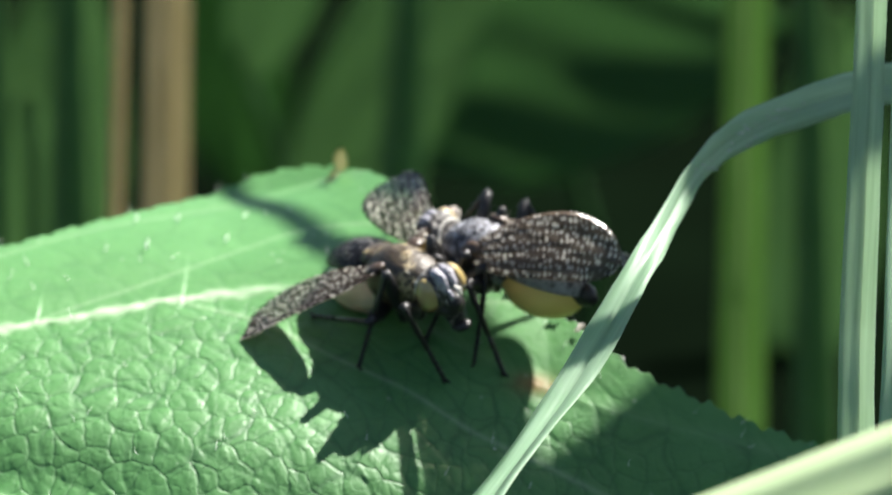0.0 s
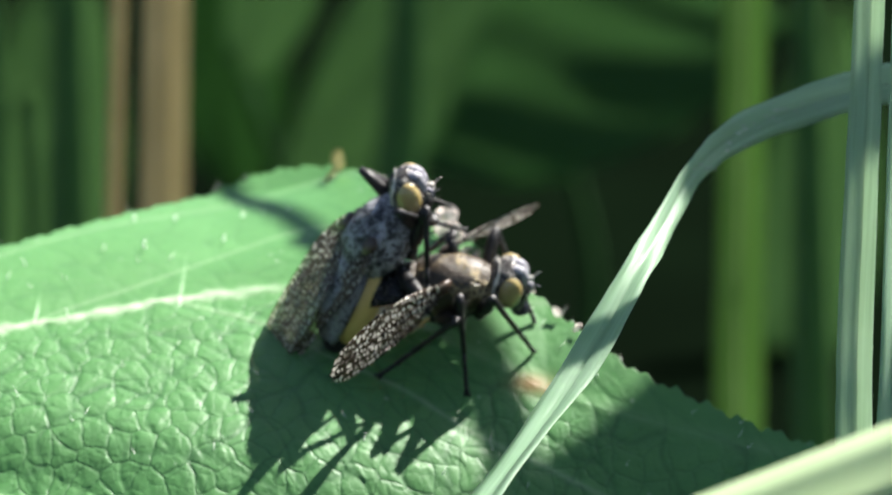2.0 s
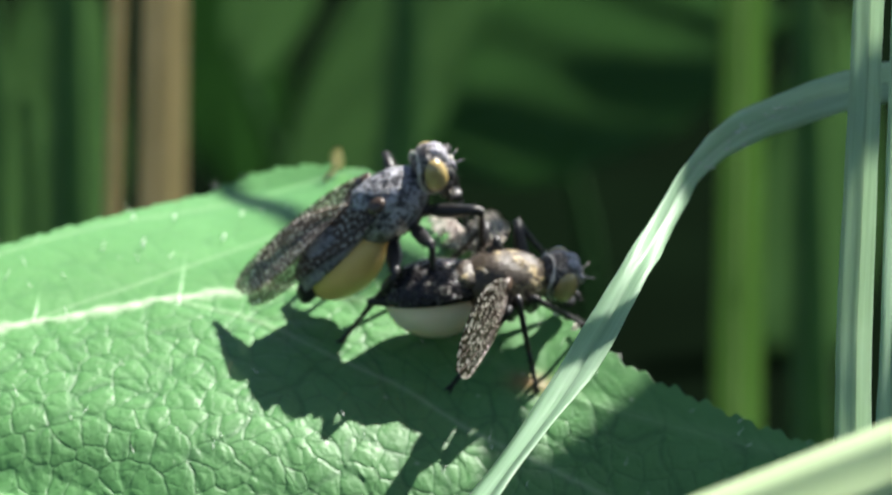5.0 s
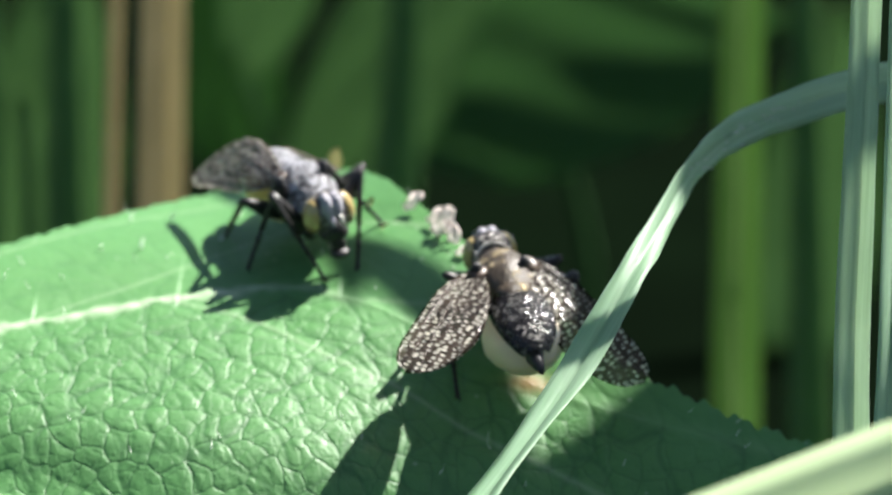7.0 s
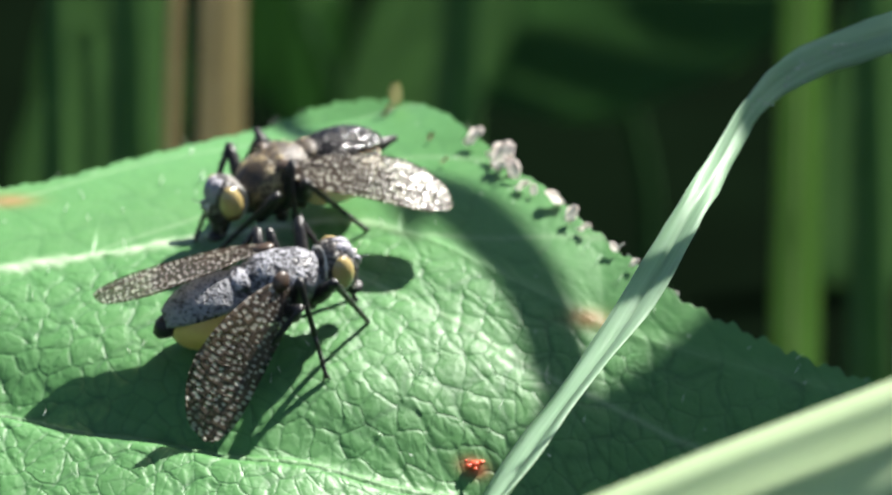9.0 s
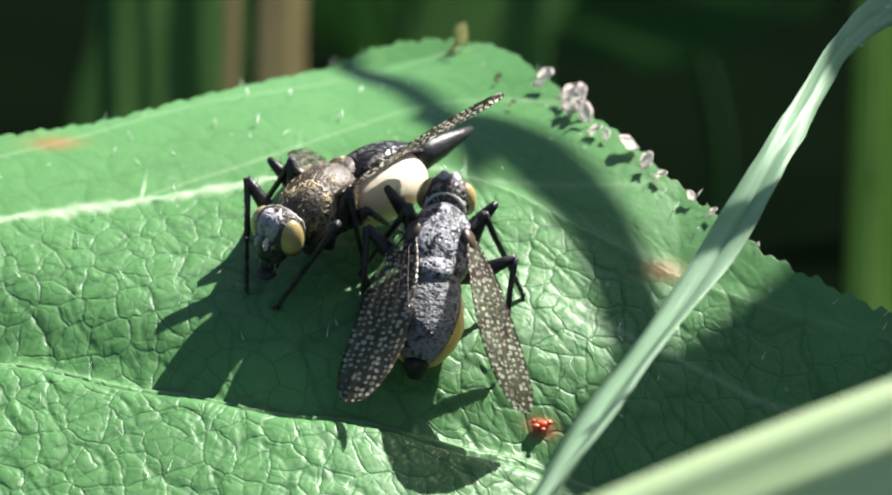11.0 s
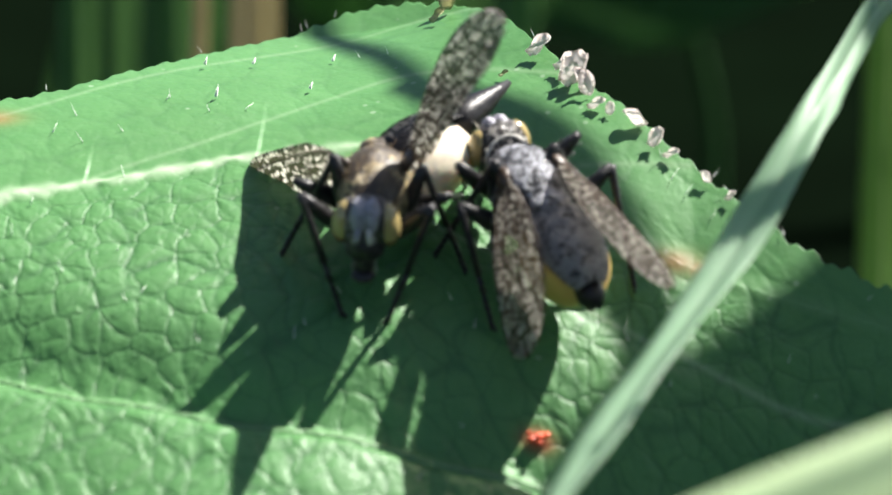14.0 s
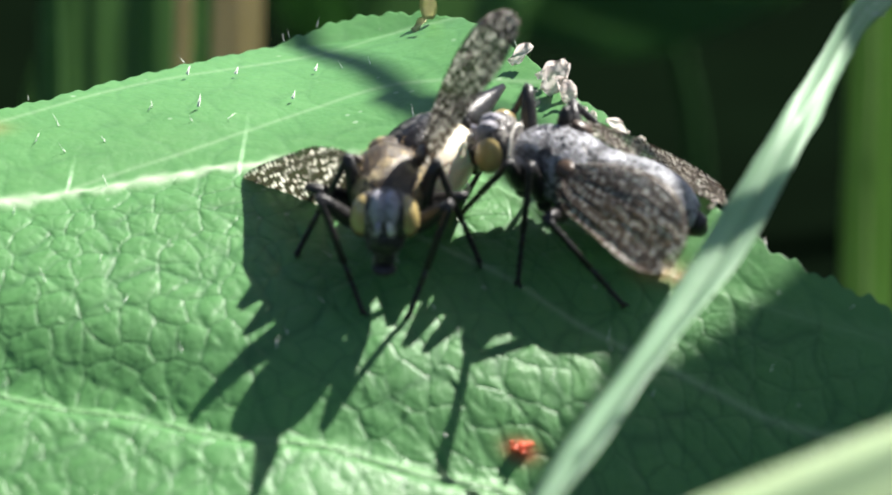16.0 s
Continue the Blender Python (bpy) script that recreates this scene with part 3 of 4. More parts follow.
grass_blade("upright yellow-green grass blade of the meadow", [(20.8, 66.9, -131.0), (21.0, 89.1, -42.1), (21.2, 93.7, -25.1), (21.5, 98.2, -8.1), (21.8, 104.5, 15.2)],
            [4.44, 4.03, 3.83, 3.63, 2.42], [(-0.5, -0.8, 0), (-0.5, -0.8, 0), (-0.5, -0.8, 0), (-0.5, -0.8, 0), (-0.5, -0.8, 0)], GRASS_LIME)
grass_blade("tall green grass blade behind the leaf", [(-27.9, 47.6, -131.0), (-28.0, 57.2, -64.7), (-28.2, 66.8, -28.9), (-28.3, 76.4, 6.8)],
            [1.43, 1.79, 1.79, 0.63], [(0.2, -0.9, 0.2), (0.2, -0.9, 0.2), (0.2, -0.9, 0.2), (0.2, -0.9, 0.2)], GRASS_BACK)
grass_blade("tall green grass blade behind the leaf", [(-26.2, 53.8, -131.0), (-26.3, 61.5, -68.1), (-26.5, 69.1, -39.5), (-26.7, 76.8, -10.9)],
            [1.06, 1.32, 1.32, 0.46], [(0.2, -0.9, 0.2), (0.2, -0.9, 0.2), (0.2, -0.9, 0.2), (0.2, -0.9, 0.2)], GRASS_BACK)
grass_blade("tall green grass blade behind the leaf", [(-34.9, 130.4, -177.7), (-35.2, 146.7, -117.1), (-35.4, 162.9, -56.5), (-35.7, 179.2, 4.1)],
            [3.87, 4.84, 4.84, 1.69], [(0.2, -0.9, 0.2), (0.2, -0.9, 0.2), (0.2, -0.9, 0.2), (0.2, -0.9, 0.2)], GRASS_BACK)
grass_blade("tall green grass blade behind the leaf", [(-13.3, 162.0, -176.0), (-9.7, 176.8, -120.7), (-6.2, 191.6, -65.5), (-2.6, 206.4, -10.3)],
            [5.21, 6.51, 6.51, 2.28], [(0.2, -0.9, 0.2), (0.2, -0.9, 0.2), (0.2, -0.9, 0.2), (0.2, -0.9, 0.2)], GRASS_BACK)
grass_blade("tall green grass blade behind the leaf", [(31.0, 96.6, -149.6), (30.6, 110.2, -98.6), (30.1, 123.9, -47.6), (29.6, 137.6, 3.4)],
            [2.98, 3.73, 3.73, 1.31], [(0.2, -0.9, 0.2), (0.2, -0.9, 0.2), (0.2, -0.9, 0.2), (0.2, -0.9, 0.2)], GRASS_BACK)
broad_leaf((-6, 268, -48), 62, 17, 64, GRASS_BACK)
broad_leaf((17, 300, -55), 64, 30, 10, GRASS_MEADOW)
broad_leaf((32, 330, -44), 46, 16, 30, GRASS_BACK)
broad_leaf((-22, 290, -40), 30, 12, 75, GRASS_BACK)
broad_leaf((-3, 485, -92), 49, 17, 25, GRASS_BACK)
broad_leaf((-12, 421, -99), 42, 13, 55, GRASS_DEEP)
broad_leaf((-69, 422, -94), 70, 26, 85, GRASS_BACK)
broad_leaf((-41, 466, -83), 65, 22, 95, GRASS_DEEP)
broad_leaf((66, 420, -104), 70, 22, 84, GRASS_BACK)
broad_leaf((-58, 283, -73), 38, 12, 80, GRASS_BACK)
# Three blades out of view, added to cast shadow bands on the leaf.
grass_blade("tall unseen arching grass blade added to shade the leaf", [(62.4, 25.0, -131.0), (57.4, 18.0, -46.3), (44.4, -1.0, 38.3), (34.3, 11.8, 44.4), (30.1, 17.1, 46.9), (25.9, 22.4, 49.4), (24.2, 24.5, 50.4)],
            [1.2000000000000002, 1.5, 1.5, 1.5, 1.5, 1.35, 0.44999999999999996], [(0.48, 0.36, 0.8), (0.48, 0.36, 0.8), (0.48, 0.36, 0.8), (0.48, 0.36, 0.8), (0.48, 0.36, 0.8), (0.48, 0.36, 0.8), (0.48, 0.36, 0.8)], GRASS_DEEP)
grass_blade("broad unseen arching grass blade added to shade the leaf", [(77.1, 49.3, -131.0), (72.1, 42.3, -38.3), (59.1, 23.3, 54.4), (46.6, 17.9, 51.8), (41.4, 15.6, 50.7), (36.2, 13.4, 49.6), (34.2, 12.5, 49.2)],
            [3.2, 4.0, 4.0, 4.0, 4.0, 3.6, 1.2], [(0.48, 0.36, 0.8), (0.48, 0.36, 0.8), (0.48, 0.36, 0.8), (0.48, 0.36, 0.8), (0.48, 0.36, 0.8), (0.48, 0.36, 0.8), (0.48, 0.36, 0.8)], GRASS_DEEP)
grass_blade("slender unseen arching grass blade added to shade the leaf", [(39.4, 76.0, -131.0), (34.4, 69.0, -33.9), (21.4, 50.0, 63.2), (27.2, 36.7, 61.0), (29.7, 31.2, 60.2), (32.1, 25.7, 59.3), (33.1, 23.5, 58.9)],
            [0.7200000000000001, 0.9, 0.9, 0.9, 0.9, 0.81, 0.27], [(0.48, 0.36, 0.8), (0.48, 0.36, 0.8), (0.48, 0.36, 0.8), (0.48, 0.36, 0.8), (0.48, 0.36, 0.8), (0.48, 0.36, 0.8), (0.48, 0.36, 0.8)], GRASS_DEEP)

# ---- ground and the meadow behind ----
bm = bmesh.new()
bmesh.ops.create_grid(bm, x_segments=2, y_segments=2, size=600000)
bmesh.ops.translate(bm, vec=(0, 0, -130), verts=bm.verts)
tagged(link("ground", bm, SOIL_SHADE, smooth=False), "mossy soil under the meadow, its shade put in near-black colour", "ground", kind="structure")


# ---- crumbs of blossom that lie along the leaf's far edge ----
def petal_bit(label, u, v, h, size, turn, tilt, material):
    bm = bmesh.new()
    rows = []
    for i in range(7):
        t = i / 6
        half = 0.42 * size * math.sin(math.pi * (0.12 + 0.8 * t)) ** 0.7
        rows.append([bm.verts.new(((t - 0.5) * size * 1.3, half * q, 0.1 * size * (q * q + (t - 0.5) ** 2) + 0.12 * size * math.sin(7 * t + 3 * q))) for q in (-1, -0.5, 0, 0.5, 1)])
    for r0, r1 in zip(rows, rows[1:]):
        for j in range(4):
            bm.faces.new((r0[j], r1[j], r1[j + 1], r0[j + 1]))
    bmesh.ops.solidify(bm, geom=bm.faces[:], thickness=0.04 * size)
    bmesh.ops.rotate(bm, verts=bm.verts, matrix=Euler((0, radians(-tilt), radians(turn))).to_matrix())
    low = min(q.co.z for q in bm.verts)
    bmesh.ops.translate(bm, verts=bm.verts, vec=(0, 0, -low - 0.05))
    ob = tagged(link("petal", bm, material), label, "petal", "blossom crumbs on the leaf")
    ob.matrix_world = LEAF_POSE @ pose(u * MM, v * MM, (float(leaf_height(u, v)) + h) * MM)
    return ob


for u, v, size, turn, tilt in ((-1.1, 2.2, 0.9, 30, 50), (0.1, 0.3, 1.3, 60, 40), (0.5, -0.5, 0.8, 100, 65), (0.85, -1.4, 0.6, 20, 30), (2.1, -2.3, 0.8, 150, 35), (2.8, -3.2, 0.7, 60, 45), (3.3, -3.8, 0.5, 10, 30), (0.3, -0.1, 0.7, 140, 70), (-0.2, 0.9, 0.8, 10, 60), (1.3, -1.7, 0.45, 80, 50), (4.4, -4.8, 0.45, 120, 40), (5.2, -5.6, 0.4, 30, 50)):
    petal_bit("dry whitish-pink petal crumb standing on the leaf edge", u, v, 0.0, size * 0.85, turn, tilt * 0.6, PETAL)
for u, v, size, turn, tilt in ((-4.5, 8.2, 0.85, 80, 70), (-4.8, 7.0, 0.55, 20, 40), (-2.9, 3.2, 0.35, 50, 30), (-2.3, 1.0, 0.3, 10, 30)):
    petal_bit("small yellowish bud scale lying on the green leaf", u, v, 0.0, size * 0.95, turn, tilt, BUD)


# ---- the flies: x ahead, z up, the origin in the middle of the thorax ----
HIPS = {"front": (0.95, 0.5, -0.85), "middle": (0.25, 0.65, -0.95), "hind": (-0.55, 0.6, -0.9)}
STANCE = {"front": (3.2, 0.75), "middle": (0.7, 2.9), "hind": (-2.6, 2.5)}
KNEES = {"front": (0.6, 0.55, 0.35), "middle": (0.1, 1.0, 0.2), "hind": (-0.4, 0.9, 0.1)}
FEMUR, SHIN, WING = 2.25, 3.5, 6.0
WING_HINGE = (-0.1, 0.92, 0.85)
FLY_SIZE = 1.12


def wing_mesh(side):
    """One wing from its hinge along +x; the leading edge lies on the side that faces ahead when the wing is spread."""
    bm = bmesh.new()
    length, nx, ny = WING, 30, 12
    grid = []
    for i in range(nx + 1):
        x = i / nx
        front = 0.2 + 0.6 * min(1, x / 0.25) ** 0.6 * (1 - 0.15 * x) if x < 0.75 else (0.2 + 0.6 * (1 - 0.15 * x)) * math.sqrt(max(0, 1 - ((x - 0.75) / 0.25) ** 2.0))
        back = -(0.1 + 1.6 * math.sin(math.pi * min(1, x / 0.92) ** 0.8 * 0.62)) if x < 0.62 else -(0.1 + 1.6 * math.sin(math.pi * (0.62 / 0.92) ** 0.8 * 0.62)) * math.sqrt(max(0, 1 - ((x - 0.62) / 0.38) ** 1.8))
        row = []
        for j in range(ny + 1):
            y = back + (front - back) * j / ny
            z = 0.035 * math.sin(j * 2.1) * (1 - x * 0.5) + 0.10 * x * x * (1 - j / ny) * -1.6 + 0.12 * math.sin(math.pi * x)
            row.append(bm.verts.new((x * length, -y * side, z)))
        grid.append(row)
    for i in range(nx):
        for j in range(ny):
            f = [grid[i][j], grid[i + 1][j], grid[i + 1][j + 1], grid[i][j + 1]]
            bm.faces.new(f[::-1] if side > 0 else f)
    bmesh.ops.solidify(bm, geom=bm.faces[:], thickness=0.03)
    return bm


def wing_veins(side):
    """The long veins and the cross veins, a mesh each."""
    out = []
    for k, (y0, y1, reach, r) in enumerate(((0.5, 0.25, 0.99, 0.026), (0.38, 0.05, 0.98, 0.013), (0.2, -0.45, 0.97, 0.012), (0.0, -0.95, 0.93, 0.011), (-0.15, -1.5, 0.8, 0.011), (-0.2, -1.55, 0.5, 0.011))):
        pts = []
        for i in range(13):
            x = i / 12 * reach
            y = y0 * math.sin(min(1, x * 4) * math.pi / 2) + (y1 - y0) * (x / reach) ** 1.5
            pts.append((x * WING, -y * side, 0.12 * math.sin(math.pi * x) - 0.07 * x * x + 0.015))
        out.append(tube(bmesh.new(), pts, [r] * 13, 6))
    for x, ya, yb in ((2.3, 0.15, -0.35), (3.4, -0.2, -0.8), (4.3, 0.1, -0.4)):
        out.append(tube(bmesh.new(), [(x, -ya * side, 0.1), (x + 0.15, -yb * side, 0.08)], [0.016, 0.016], 6))
    return out


def thigh_mesh(k):
    bm = bmesh.new()
    tube(bm, [(-0.35, 0, 0.05), (-0.1, 0, 0), (0.15, 0, 0)], [0.2, 0.24, 0.18], 10)
    tube(bm, [(0.1, 0, 0), (0.5, 0, 0.03), (1.1, 0, 0.05), (1.75, 0, 0.02), (FEMUR, 0, 0)], [0.16, 0.25, 0.26 * k, 0.2, 0.13], 10)
    rng = random.Random(5)
    for _ in range(34):
        x, a = rng.uniform(0.4, 2.0), rng.uniform(0, 6.28)
        bristle(bm, (x, 0.18 * math.cos(a), 0.18 * math.sin(a)), (x + 0.2, 0.36 * math.cos(a), 0.36 * math.sin(a)), 0.014)
    return bm


def shin_mesh():
    bm = bmesh.new()
    tube(bm, [(0, 0, 0), (0.3, 0, 0.02), (1.0, 0, 0.03), (2.05, 0, 0)], [0.12, 0.115, 0.1, 0.1], 8)
    x = 2.05
    for n in (0.55, 0.3, 0.25, 0.2, 0.25):
        tube(bm, [(x, 0, 0), (x + n * 0.5, 0, 0.0), (x + n, 0, 0)], [0.07, 0.08, 0.085], 7)
        x += n * 0.98
    for s in (1, -1):
        tube(bm, [(x - 0.03, 0.05 * s, 0), (x + 0.12, 0.11 * s, 0.03), (x + 0.16, 0.12 * s, -0.05)], [0.035, 0.03, 0.012], 5)
        egg(bm, (x + 0.03, 0.06 * s, 0), (0.09, 0.06, 0.04), 8, 6)
    rng = random.Random(6)
    for _ in range(40):
        x, a = rng.uniform(0.1, 3.0), rng.uniform(0, 6.28)
        bristle(bm, (x, 0.08 * math.cos(a), 0.08 * math.sin(a)), (x + 0.15, 0.22 * math.cos(a), 0.22 * math.sin(a)), 0.012)
    return bm


def make_fly(label, coat, shell, eye, wing, hair, extended):
    fly = tagged(new("fly"), label, "fly", "flies on the leaf")
    fly.scale = (FLY_SIZE,) * 3
    parts = {"fly": fly}
    rng = random.Random(11)
    # thorax with its shield and bristles
    bm = bmesh.new()
    egg(bm, (0, 0, 0), (1.7, 1.12, 1.16), 28, 18, 0.08, 0.05, 0.05)
    egg(bm, (-1.35, 0, 0.6), (0.5, 0.62, 0.3), 16, 10)
    thorax = part("thorax", bm, coat, fly)
    bm = bmesh.new()
    for _ in range(170 if extended else 320):
        a, b = rng.uniform(-1.4, 1.4), rng.uniform(0.1, math.pi - 0.1)
        p = Vector((1.62 * math.sin(a), 1.1 * math.cos(a) * math.cos(b), 1.14 * math.cos(a) * math.sin(b)))
        k = rng.uniform(0.5, 1.3)
        bristle(bm, p, p + (Vector((-0.24, rng.uniform(-0.1, 0.1), 0.03)) + p.normalized() * 0.13) * k, 0.011)
    tagged(part("bristles", bm, hair, thorax), kind="stuff")
    bm = bmesh.new()
    egg(bm, (0.1, 0, -0.75), (1.1, 0.75, 0.5), 16, 10)
    part("breast", bm, BLACK, fly, "shiny black underside of the thorax")
    # abdomen: the belly carries four back plates and the tail tube
    if extended:
        stretch, wide, low = 0.88, 1.34, 0.62
        bm = bmesh.new()
        egg(bm, (-2.25, 0, -0.72), (1.75, 1.4, 1.1), 22, 16, 0.05, 0.0, 0.03)
        belly = part("abdomen", bm, CREAM, fly, "swollen cream-white belly under black back plates")
        bm = bmesh.new()
        tube(bm, [(-3.8, 0, -0.45), (-4.5, 0, -0.45), (-5.1, 0, -0.5), (-5.8, 0, -0.55), (-6.4, 0, -0.58)], [0.55, 0.5, 0.42, 0.24, 0.1], 12)
        tail = part("tail_tube", bm, BLACK, belly, "tapered black tail tube")
        parts["tail"] = tail
    else:
        stretch, wide, low = 0.86, 1.18, 0.5
        bm = bmesh.new()
        egg(bm, (-2.3, 0, -0.72), (1.68, 1.2, 1.14), 22, 16, 0.05, 0.0, 0.03)
        belly = part("abdomen", bm, YELLOW, fly, "yellow belly under blue-grey back plates")
        bm = bmesh.new()
        tube(bm, [(-3.75, 0, -0.55), (-4.15, 0, -0.75), (-4.35, 0, -0.95)], [0.45, 0.38, 0.2], 10)
        part("tail_tube", bm, BLACK, belly, "short black tail tip")
    parts["abdomen"] = belly
    for i, (x0, x1) in enumerate(((-0.9, -1.95), (-1.85, -2.85), (-2.75, -3.75), (-3.65, -4.75))):
        bm = bmesh.new()
        rows = []
        for k in (0, 0.02, 0.2, 0.4, 0.6, 0.8, 0.98, 1):
            x = (x0 + (x1 - x0) * k) * stretch
            q = (x + 2.75 * stretch) / (2.2 * stretch)
            r = math.sqrt(max(0.02, 1 - q * q)) - 0.003 * i
            rows.append([bm.verts.new((x, wide * r * math.cos(a), -0.3 + 0.1 * (x + 1) + 1.22 * r * math.sin(a))) for a in np.linspace(low, math.pi - low, 22)])
        for r0, r1 in zip(rows, rows[1:]):
            for j in range(21):
                bm.faces.new((r0[j], r1[j], r1[j + 1], r0[j + 1]))
        bmesh.ops.solidify(bm, geom=bm.faces[:], thickness=0.02)
        part("back_plate", bm, shell, belly)
    # head
    bm = bmesh.new()
    egg(bm, (0, 0, 0), (0.76, 1.1, 1.04), 24, 16, -0.05)
    egg(bm, (0.38, 0, -0.42), (0.52, 0.55, 0.62), 16, 10)
    head = part("head", bm, HEAD_SKIN, fly, "dark head dusted with white lines")
    for s in (1, -1):
        bm = bmesh.new()
        egg(bm, (0.28, 0.2 * s, 0.36), (0.56, 0.36, 0.72), 16, 12)
        part("forehead", bm, FRONS, head, "smooth pale grey forehead lobe")
    parts["head"] = head
    head.scale = (0.83,) * 3
    for s in (1, -1):
        bm = bmesh.new()
        egg(bm, (0, 0, 0), (0.52, 0.42, 0.78), 24, 16)
        e = part("eye", bm, eye, head, "smooth tan compound eye")
        e.matrix_basis = pose(0.10 * MM, 0.74 * s * MM, 0.05 * MM, 8 * s, 0, -14 * s)
        bm = bmesh.new()
        ring = [radians(a) for a in range(150, 283, 19)]
        tube(bm, [(0.06 + 0.68 * math.cos(a), (0.70 - 0.05 * math.cos(a)) * s, 0.1 + 0.95 * math.sin(a)) for a in ring], [0.02, 0.05] + [0.055] * (len(ring) - 4) + [0.05, 0.02], 8)
        part("eye_rim", bm, WHITE, head, "white dusted rim behind the eye")
        bm = bmesh.new()
        tube(bm, [(0.78, 0.16 * s, 0.18), (0.98, 0.2 * s, 0.1), (1.04, 0.24 * s, -0.2)], [0.07, 0.11, 0.08], 8)
        tube(bm, [(1.0, 0.22 * s, 0.05), (1.25, 0.35 * s, 0.25), (1.4, 0.45 * s, 0.3)], [0.025, 0.018, 0.008], 5)
        part("antenna", bm, WHITE if s > 0 else FRONS, head)
    bm = bmesh.new()
    tube(bm, [(-0.5 - 0.1 * math.cos(2 * a), 0.78 * math.cos(a), 0.78 * math.sin(a)) for a in np.linspace(-0.5, math.pi + 0.5, 15)], [0.02, 0.05] + [0.07] * 11 + [0.05, 0.02], 8)
    part("collar", bm, WHITE, head, "white dusted collar behind the head")
    bm = bmesh.new()
    egg(bm, (0.55, 0, -0.55), (0.5, 0.5, 0.5), 16, 12)
    egg(bm, (0.42, 0, -0.75), (0.55, 0.66, 0.45), 16, 12)
    tube(bm, [(0.4, 0, -0.8), (0.5, 0, -1.2), (0.68, 0, -1.5)], [0.46, 0.4, 0.32], 12)
    egg(bm, (0.78, 0, -1.58), (0.42, 0.42, 0.22), 14, 10)
    part("proboscis", bm, BLACK, head, "shiny black face and proboscis")
    bm = bmesh.new()
    for _ in range(70):
        z, y = rng.uniform(-1.35, 0.0), rng.uniform(-0.45, 0.45)
        p = Vector((0.84 - 0.5 * y * y + 0.1 * z, y, z))
        bristle(bm, p, p + Vector((0.16, 0.1 * y, rng.uniform(-0.22, -0.08))), rng.uniform(0.014, 0.03))
    tagged(part("face_hair", bm, WHITE, head, "white hairs on the black face"), kind="stuff")
    bm = bmesh.new()
    for _ in range(46):
        a, b = rng.uniform(-0.9, 0.9), rng.uniform(0.5, 2.2)
        p = Vector((0.78 * math.sin(b) * math.cos(a), 0.6 * math.sin(a), 0.95 * math.cos(b)))
        bristle(bm, p, p * 1.22 + Vector((0.08, 0, 0.06)), 0.013)
    tagged(part("head_bristles", bm, BLACK, head), kind="stuff")
    # wings
    for name, s in (("left", 1), ("right", -1)):
        w = part("wing", wing_mesh(s), wing, fly, "dark brown wing peppered with pale dots")
        for one in wing_veins(s):
            part("wing_vein", one, VEIN, w)
        bm = bmesh.new()
        egg(bm, (0.1, 0.1 * s, 0), (0.38, 0.3, 0.16), 12, 8)
        part("wing_root", bm, VEIN, w)
        parts["wing_" + name] = w
    # legs
    for row in HIPS:
        for name, s in (("left", 1), ("right", -1)):
            leg = part("leg", thigh_mesh(1.15 if row == "hind" else 1.0), BLACK, fly)
            parts[row, name] = leg, part("shin", shin_mesh(), BLACK, leg)
    return parts


def stand(u, v, h, heading, pitch=0.0, roll=0.0):
    """A body's pose over the leaf: h above it, heading turned left from +u, pitch nose up, roll to its right."""
    n = leaf_normal(u, v)
    x = (Vector((1, 0, 0)) - n * n.x).normalized()
    on = Matrix((x, n.cross(x), n)).transposed().to_4x4()
    at = Vector((u, v, float(leaf_height(u, v)))) + n * h
    return LEAF_POSE @ Matrix.Translation(at * MM) @ on @ pose(0, 0, 0, 0, 0, heading) @ pose(0, 0, 0, 0, -pitch, 0) @ pose(0, 0, 0, roll, 0, 0)


def spread(side, az, el, twist=0.0):
    """A wing's pose on its fly: az from straight ahead, el above the body's level, twist about the wing."""
    hinge = pose(WING_HINGE[0] * MM, side * WING_HINGE[1] * MM, WING_HINGE[2] * MM)
    return hinge @ pose(0, 0, 0, 0, 0, az) @ pose(0, 0, 0, 0, -el, 0) @ pose(0, 0, 0, twist, 0, 0)


def leg_rows(row, side, bodies, reach):
    """Thigh and shin poses that set the foot on what lies below it, time by time."""
    upper, lower = [], []
    hip = Vector((HIPS[row][0], HIPS[row][1] * side, HIPS[row][2]))
    for t, body in bodies:
        over = LEAF_POSE.inverted() @ body
        level = over.to_3x3() @ Vector((1, 0, 0))
        heading = math.atan2(level.y, level.x)
        c, s = math.cos(heading), math.sin(heading)
        fx, fy = STANCE[row][0], STANCE[row][1] * side
        u = over.translation.x / MM + fx * c - fy * s
        v = over.translation.y / MM + fx * s + fy * c
        lift = reach(t, row, side) if reach else 0.0
        foot = Vector((u, v, float(leaf_height(u, v)) + 0.05 + lift)) * MM
        target = (over.inverted() @ foot) / MM / FLY_SIZE - hip
        d = min(max(target.length, 1.6), FEMUR + SHIN - 0.12)
        way = target.normalized()
        bend = math.acos(max(-1, min(1, (FEMUR ** 2 + d * d - SHIN ** 2) / (2 * FEMUR * d))))
        axis = way.cross(Vector(KNEES[row]) * Vector((1, side, 1)))
        axis = axis.normalized() if axis.length > 1e-3 else Vector((0, 1, 0))
        thigh = Matrix.Rotation(bend, 3, axis) @ way
        knee = thigh * FEMUR
        shin = (way * d - knee).normalized()
        turns = []
        for x in (thigh, shin):
            y = axis
            z = x.cross(y).normalized()
            turns.append(Matrix((x, y, z)).transposed())
        upper.append((t, Matrix.Translation(hip * MM) @ turns[0].to_4x4()))
        lower.append((t, Matrix.Translation((FEMUR * MM, 0, 0)) @ (turns[0].inverted() @ turns[1]).to_4x4()))
    return upper, lower


